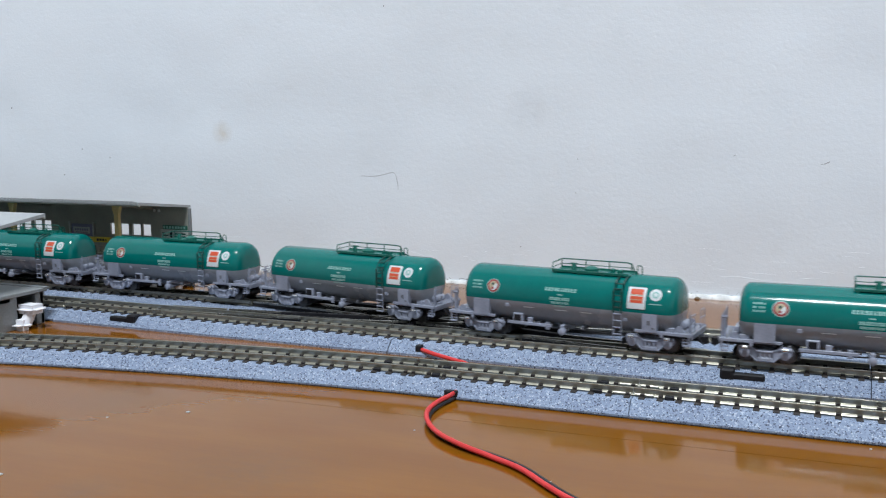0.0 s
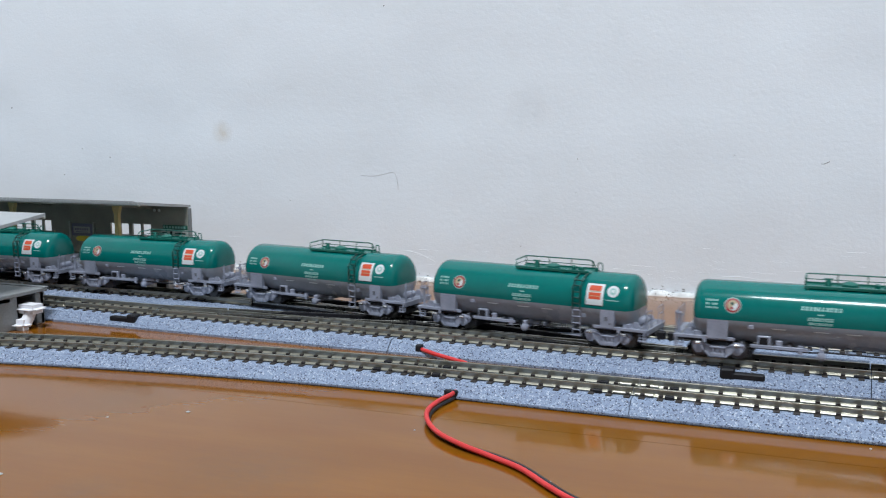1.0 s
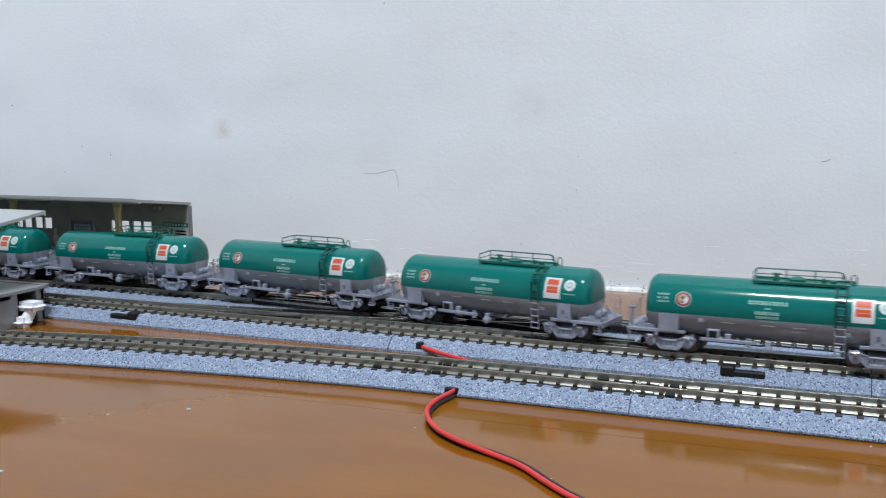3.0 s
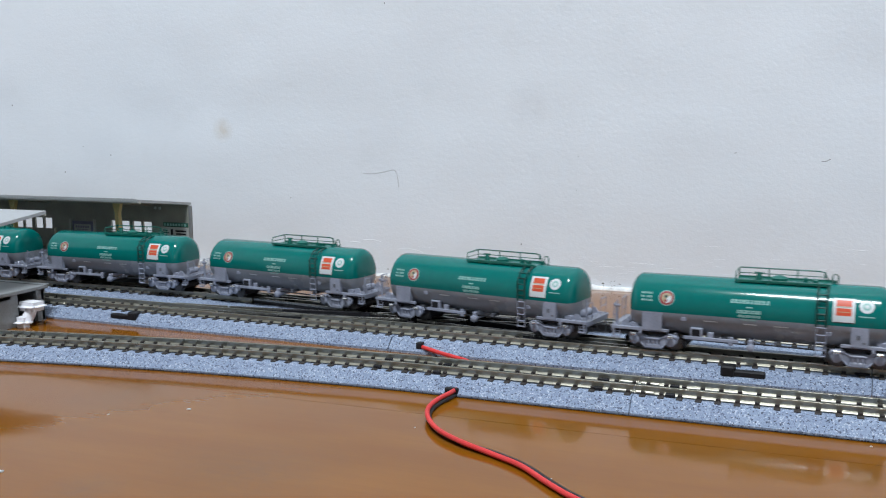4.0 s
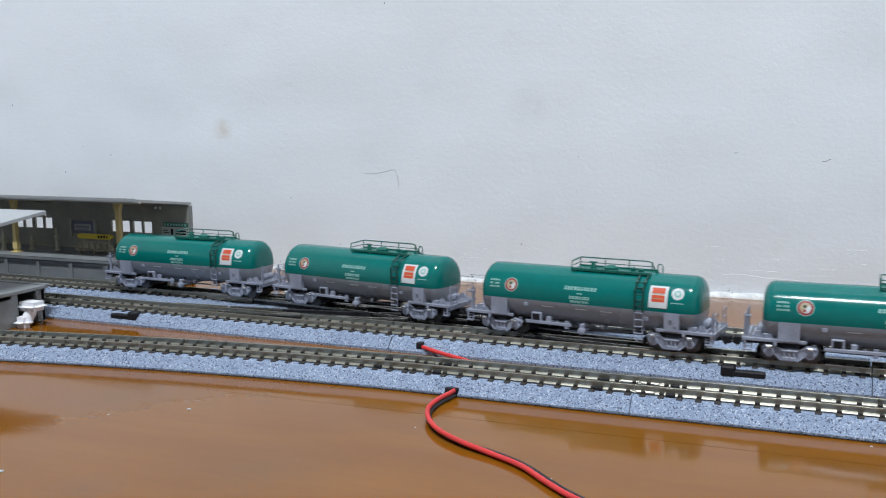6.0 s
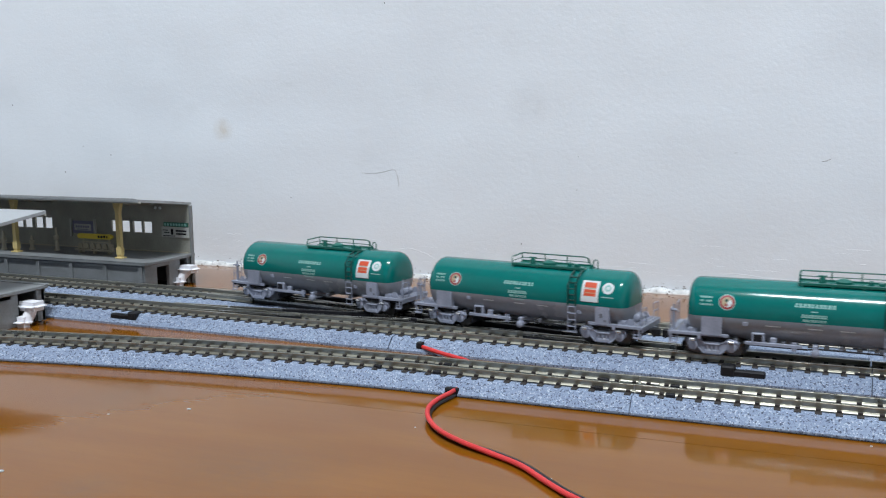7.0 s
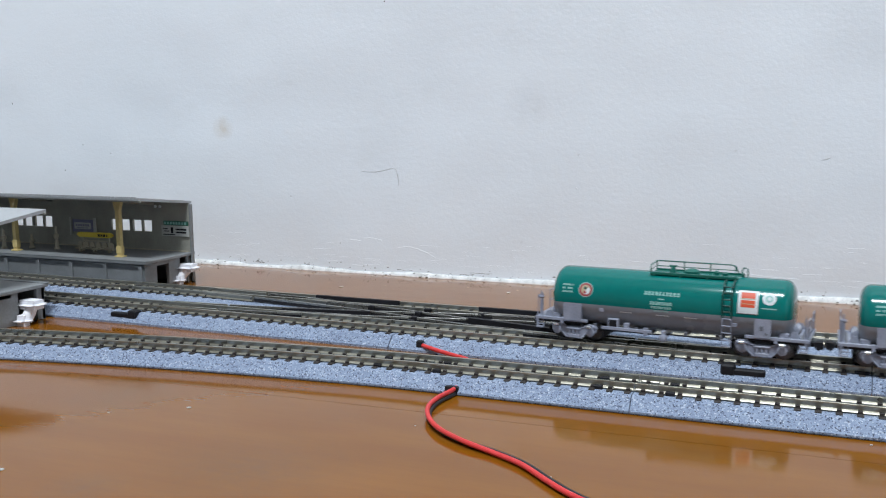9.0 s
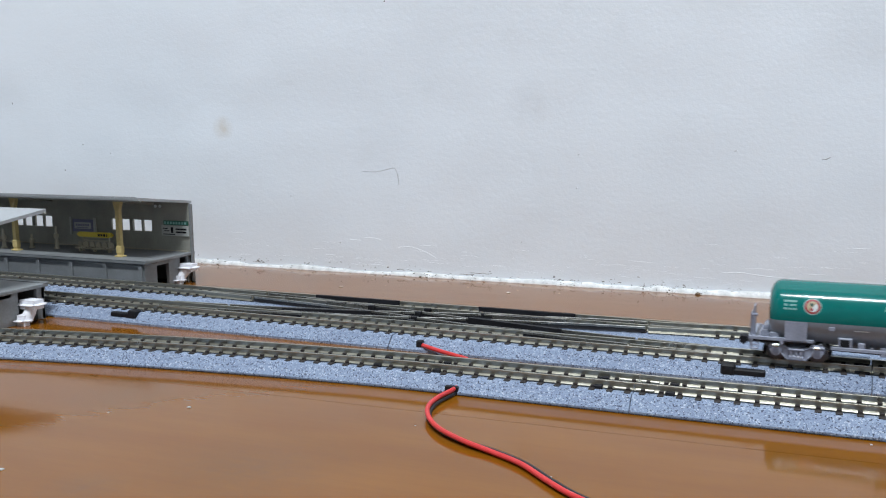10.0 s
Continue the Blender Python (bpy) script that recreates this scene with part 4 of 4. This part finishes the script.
# ---- feeder wire ----


def smooth_path(pts, n=8):
    pts = [Vector(p) for p in pts]
    ext = [pts[0] * 2 - pts[1]] + pts + [pts[-1] * 2 - pts[-2]]
    out = []
    for i in range(1, len(ext) - 2):
        a, b, c, d = ext[i - 1:i + 3]
        for k in range(n):
            u = k / n
            out.append(0.5 * (2 * b + (c - a) * u + (2 * a - 5 * b + 4 * c - d) * u * u + (3 * b - a - 3 * c + d) * u ** 3))
    return out + [pts[-1]]


def wires():
    t = thing("feeder_wire", "red and black twin feeder wire running out across the table", "wire")
    way = [(42.5, -50), (42.3, -56.5), (41.3, -64), (41.9, -72), (45.3, -79.9), (51.4, -87.3), (60.0, -93), (69.2, -96.8), (78.4, -101.8), (86.6, -109), (93.6, -114.6), (103.2, -120), (123.2, -129.5), (153, -160), (168, -220), (173, -330), (175, -480), (175, -566)]
    red, low = [], []
    for i, (x, y) in enumerate(way):
        nx, ny = way[min(i + 1, len(way) - 1)]
        px, py = way[max(i - 1, 0)]
        d = Vector((nx - px, ny - py)).normalized()
        side = min(1.3, 0.2 + 1.1 * max(0, i - 2) / 5)
        red.append((x, y, 0.68 + math.sqrt(1.34 ** 2 - side ** 2)))
        low.append((x - d.y * side, y + d.x * side, 0.68))
    part("red_wire", tube(bmesh.new(), smooth_path(red), 0.67, 10), REDWIRE, t, "red insulated wire")
    part("black_wire", tube(bmesh.new(), smooth_path(low), 0.67, 10), BLACKWIRE, t, "black insulated wire")
    t2 = thing("feeder_lead", "red feeder wire leading out of the ballast bed", "wire")
    part("red_wire", tube(bmesh.new(), smooth_path([(11.5, -9.8, 2.2), (14, -11.9, 2.4), (20, -14.2, 1.9), (27, -16.2, 1.3), (33, -19, 0.95), (38, -28.5, 0.95)]), 0.7, 10), REDWIRE, t2)
    part("grommet", box(bmesh.new(), 10.6, 12.9, -11.9, -9.4, 1.6, 3.9, 0.3), BLACK, t2)
    # Darkness of the wire hole, set on the bed as a black block.
    part("wire_hole_dark", box(bmesh.new(), 39.4, 43.6, front_y(42) - 12.58, front_y(42) - 11.0, 0.2, 2.7, 0.3), BLACK, FEEDER)


wires()

# ---- wall marks and grit ----


def crack(pts, w, label):
    bm = bmesh.new()
    tube(bm, [(x, wall_y(x, z), z) for x, z in pts], w, 5)
    ob = new("wall_crack", mesh_from("wall_crack", bm, CRACK))
    tagged(ob, label, "crack", "fine cracks in the wall")


crack([(-84.7, 53.6), (-78, 53.2), (-72, 54.2), (-66.5, 55.6), (-64.6, 54.2), (-63.6, 50), (-63.3, 46.5)], 0.10, "fine hooked crack in the white wall paint")
crack([(137, 61.4), (138.8, 61.6), (140.5, 62.5)], 0.12, "short fine crack in the white wall paint")
crack([(101.0, 64.8), (102.2, 65.3)], 0.09, "tiny nick in the white wall paint")


def wall_nicks():
    """Pin-prick nicks and drips in the wall paint, and pale trowel ridges near its foot."""
    bm = bmesh.new()
    for x, z, r in ((-326, 92, 0.7), (-287, 51.5, 0.6), (-272, 67, 0.5), (-251, 62, 0.5), (-128, 39.7, 0.45), (-98, 15.5, 0.4), (2.5, 20, 0.45), (30.7, 62.9, 0.4), (30, 47, 0.35), (-70, 139, 0.5)):
        lathe(bm, [(wall_y(x, z) - 0.12, r * 0.6), (wall_y(x, z) + 0.3, r)], "y", (x, 0, z), 7)
    tagged(new("wall_specks", mesh_from("wall_specks", bm, CRACK)), "small dark nicks in the white wall paint", "speck", kind="stuff")
    for pts in ([(-64, 14.5), (-58, 15.2), (-52, 14), (-47, 12.2), (-43, 10)], [(-84, 18.6), (-79, 18.9), (-74, 18.0)], [(-92, 17.5), (-86, 17.2)], [(98, 10.2), (106, 10.6), (116, 9.6), (130, 9.2)]):
        bm = tube(bmesh.new(), [(p.x, wall_y(p.x, p.y) + 0.13, p.y) for p in smooth_path([(x, z, 0) for x, z in pts], 5)], 0.22, 6)
        tagged(new("trowel_ridge", mesh_from("trowel_ridge", bm, WALL)), "thin raised ridge in the white wall plaster", "ridge", "ridges in the wall plaster")

    rng = random.Random(8)
    bm = bmesh.new()
    for i in range(150):
        x, z, w = rng.uniform(-210, 215), 2.5 + abs(rng.gauss(0, 8)), rng.uniform(4, 22)
        r, tilt = rng.uniform(0.08, 0.2), rng.gauss(0, 0.03)
        pts = [(x + w * k / 6, wall_y(x + w * k / 6, z) + r * (0.72 + 0.6 * abs(k / 3 - 1) ** 2), z + tilt * w * k / 6 + 0.12 * noise.noise((x + k, z, 0))) for k in range(7)]
        tube(bm, pts, r, 6)
    tagged(new("trowel_strokes", mesh_from("trowel_strokes", bm, WALL)), "level trowel strokes in the plaster near the wall foot", "plaster", kind="stuff")


wall_nicks()


def foot_shape(x):
    """Height and front edge (mm) of the plaster that has crumbled at the wall's foot."""
    g = noise.noise((x * 0.03, 3, 0)) * 0.9 + noise.noise((x * 0.15, 9, 0)) * 0.5 + noise.noise((x * 0.7, 1, 0)) * 0.5
    return max(0.4, 2.0 + 1.5 * g), 128.9 - 0.5 * g


def plaster_foot():
    """Crumbly plaster where wall and table meet."""
    rng = random.Random(4)
    bm = bmesh.new()
    n = 700
    base, top, out = [], [], []
    for i in range(n):
        x = -420 + 840 * i / (n - 1)
        h, lip = foot_shape(x)
        out.append(bm.verts.new((x, lip, -0.05)))
        top.append(bm.verts.new((x, lip + 0.45, h * 0.6)))
        base.append(bm.verts.new((x, 131.6, h)))
    for a, b in ((out, top), (top, base)):
        for i in range(n - 1):
            bm.faces.new((a[i], a[i + 1], b[i + 1], b[i]))
    ob = new("plaster_edge", mesh_from("plaster_edge", bm, PLASTER, 70))
    tagged(ob, "crumbling white plaster edge along the wall foot", "plaster", kind="structure")
    bm = bmesh.new()
    for i in range(50):
        x, y, r = rng.uniform(-330, 230), 126.4 + rng.gauss(0, 1.2), rng.choice((0.1, 0.12, 0.16, 0.24))
        box(bm, x - r * rng.uniform(0.8, 2.2), x + r, y - r, y + r, 0, 1.2 * r)

    def fleck(x, z, w, h):
        """A thin dark chip lying in the plaster's surface."""
        tall, lip = foot_shape(x)
        y = wall_y(x, z) if z > tall else (lip + 0.45 * z / (tall * 0.6) if z < tall * 0.6 else lip + 0.45 + (131.6 - lip - 0.45) * (z / tall - 0.6) / 0.4)
        box(bm, x - w / 2, x + w / 2, y - 0.05, y + 0.3, z - h / 2, z + h / 2)

    # flecks and thin broken lines where the plaster has come away
    for i in range(70):
        cx, cz, k = rng.uniform(-300, 210), rng.uniform(0.4, 4.6), rng.randint(3, 10)
        for j in range(k):
            r = rng.choice((0.08, 0.1, 0.14, 0.2, 0.3))
            fleck(cx + rng.gauss(0, 4.5), max(0.2, cz + rng.gauss(0, 0.7)), r * rng.uniform(1.5, 4.5), r * rng.uniform(0.8, 1.6))
    for x, z, w in ((-103, 2.0, 5.5), (-60, 3.0, 9), (-18, 3.4, 12), (-26, 2.4, 7), (20, 2.2, 6), (28.5, 2.6, 2.2), (-118, 2.8, 3), (-150, 2.6, 4), (62, 1.6, 4)):
        for j in range(int(w * 1.3)):
            fleck(x - w / 2 + j / 1.3, z + 0.15 * math.sin(j), rng.uniform(0.5, 0.9), rng.uniform(0.12, 0.3))
    tagged(new("grit", mesh_from("grit", bm, GRIT)), "dark grit along the foot of the wall", "grit", kind="stuff")
    bm = bmesh.new()
    for x, y, r in [(-23.1, -92.6, 0.42), (-41.4, -104.6, 0.3), (-34.2, -147.3, 0.45), (43.1, -83.5, 0.22), (86.4, -104.6, 0.22), (153.7, -55.9, 0.3), (-75.5, 90.3, 0.6), (28, 109.3, 0.4), (5.6, 102.7, 0.6)] + [(rng.uniform(-200, 200), rng.uniform(50, 127), rng.choice((0.12, 0.16, 0.22, 0.28))) for i in range(34)]:
        box(bm, x - r * rng.uniform(0.8, 2), x + r, y - r, y + r, 0, r * 0.7, r * 0.25)
    tagged(new("dust_specks", mesh_from("dust_specks", bm, NOTICE)), "white dust specks on the table", "dust", kind="stuff")
    part("plaster_lump", lathe(bmesh.new(), [(0, 1.1), (0.4, 1.25), (0.9, 0.8), (1.15, 0.25)], "z", (0, 0, 0), 9), CRUMB, None, at=mm(87.5, 128.2, 0))


plaster_foot()
for ob in list(scene.objects):
    if ob.name.startswith("plaster_lump"):
        tagged(ob, "small dark brown crumb at the wall foot", "crumb")

# ---- the train's run ----
RUN = [(0, -595.2), (0.5, -555.4), (1, -515.1), (1.5, -472.3), (2, -429.9), (2.5, -387.7), (2.7, -369.7), (3.25, -319.5), (3.8, -270.4), (4, -253.6), (4.5, -214.6), (5, -183.5),
       (5.5, -152.2), (5.7, -139.6), (6.25, -101.8), (6.8, -62.6), (7, -47.6), (7.5, -11.2), (8, 25.2), (8.5, 60.7), (9, 95.5), (9.5, 130.1), (10, 164.4)]


def run_at(t):
    """Way of the last wagon (mm) at t seconds, smoothly between the known times."""
    i = max(k for k in range(len(RUN) - 1) if RUN[k][0] <= t)
    (t0, a), (t1, b) = RUN[i], RUN[i + 1]
    m0 = (b - RUN[i - 1][1]) / (t1 - RUN[i - 1][0]) if i else (b - a) / (t1 - t0)
    m1 = (RUN[i + 2][1] - a) / (RUN[i + 2][0] - t0) if i + 2 < len(RUN) else (b - a) / (t1 - t0)
    d = t1 - t0
    u = (t - t0) / d
    return (2 * u ** 3 - 3 * u * u + 1) * a + (u ** 3 - 2 * u * u + u) * d * m0 + (3 * u * u - 2 * u ** 3) * b + (u ** 3 - u * u) * d * m1


def heading(s):
    (x0, y0), (x1, y1) = route(s - 0.5), route(s + 0.5)
    return math.degrees(math.atan2(y1 - y0, x1 - x0))


def motions():
    times = [i * 0.2 for i in range(51)]
    for i, w in enumerate(WAGONS):
        body, turns = [], ([], [])
        for t in times:
            s = run_at(min(t, 9.9999)) + i * PITCH
            (xa, ya), (xb, yb) = route(s + MID - BOGIE), route(s + MID + BOGIE)
            a = math.degrees(math.atan2(yb - ya, xb - xa))
            c, n = math.cos(radians(a)), math.sin(radians(a))
            body.append((t, mm((xa + xb) / 2 - MID * c, (ya + yb) / 2 - MID * n, RAIL_TOP, 0, 0, a)))
            for rows, e in zip(turns, (-1, 1)):
                rows.append((t, mm(MID + e * BOGIE, 0, 0, 0, 0, heading(s + MID + e * BOGIE) - a)))
        walk(w, body)
        for b, rows in zip([o for o in w.children if o.name.startswith("bogie")], turns):
            walk(b, rows)


motions()
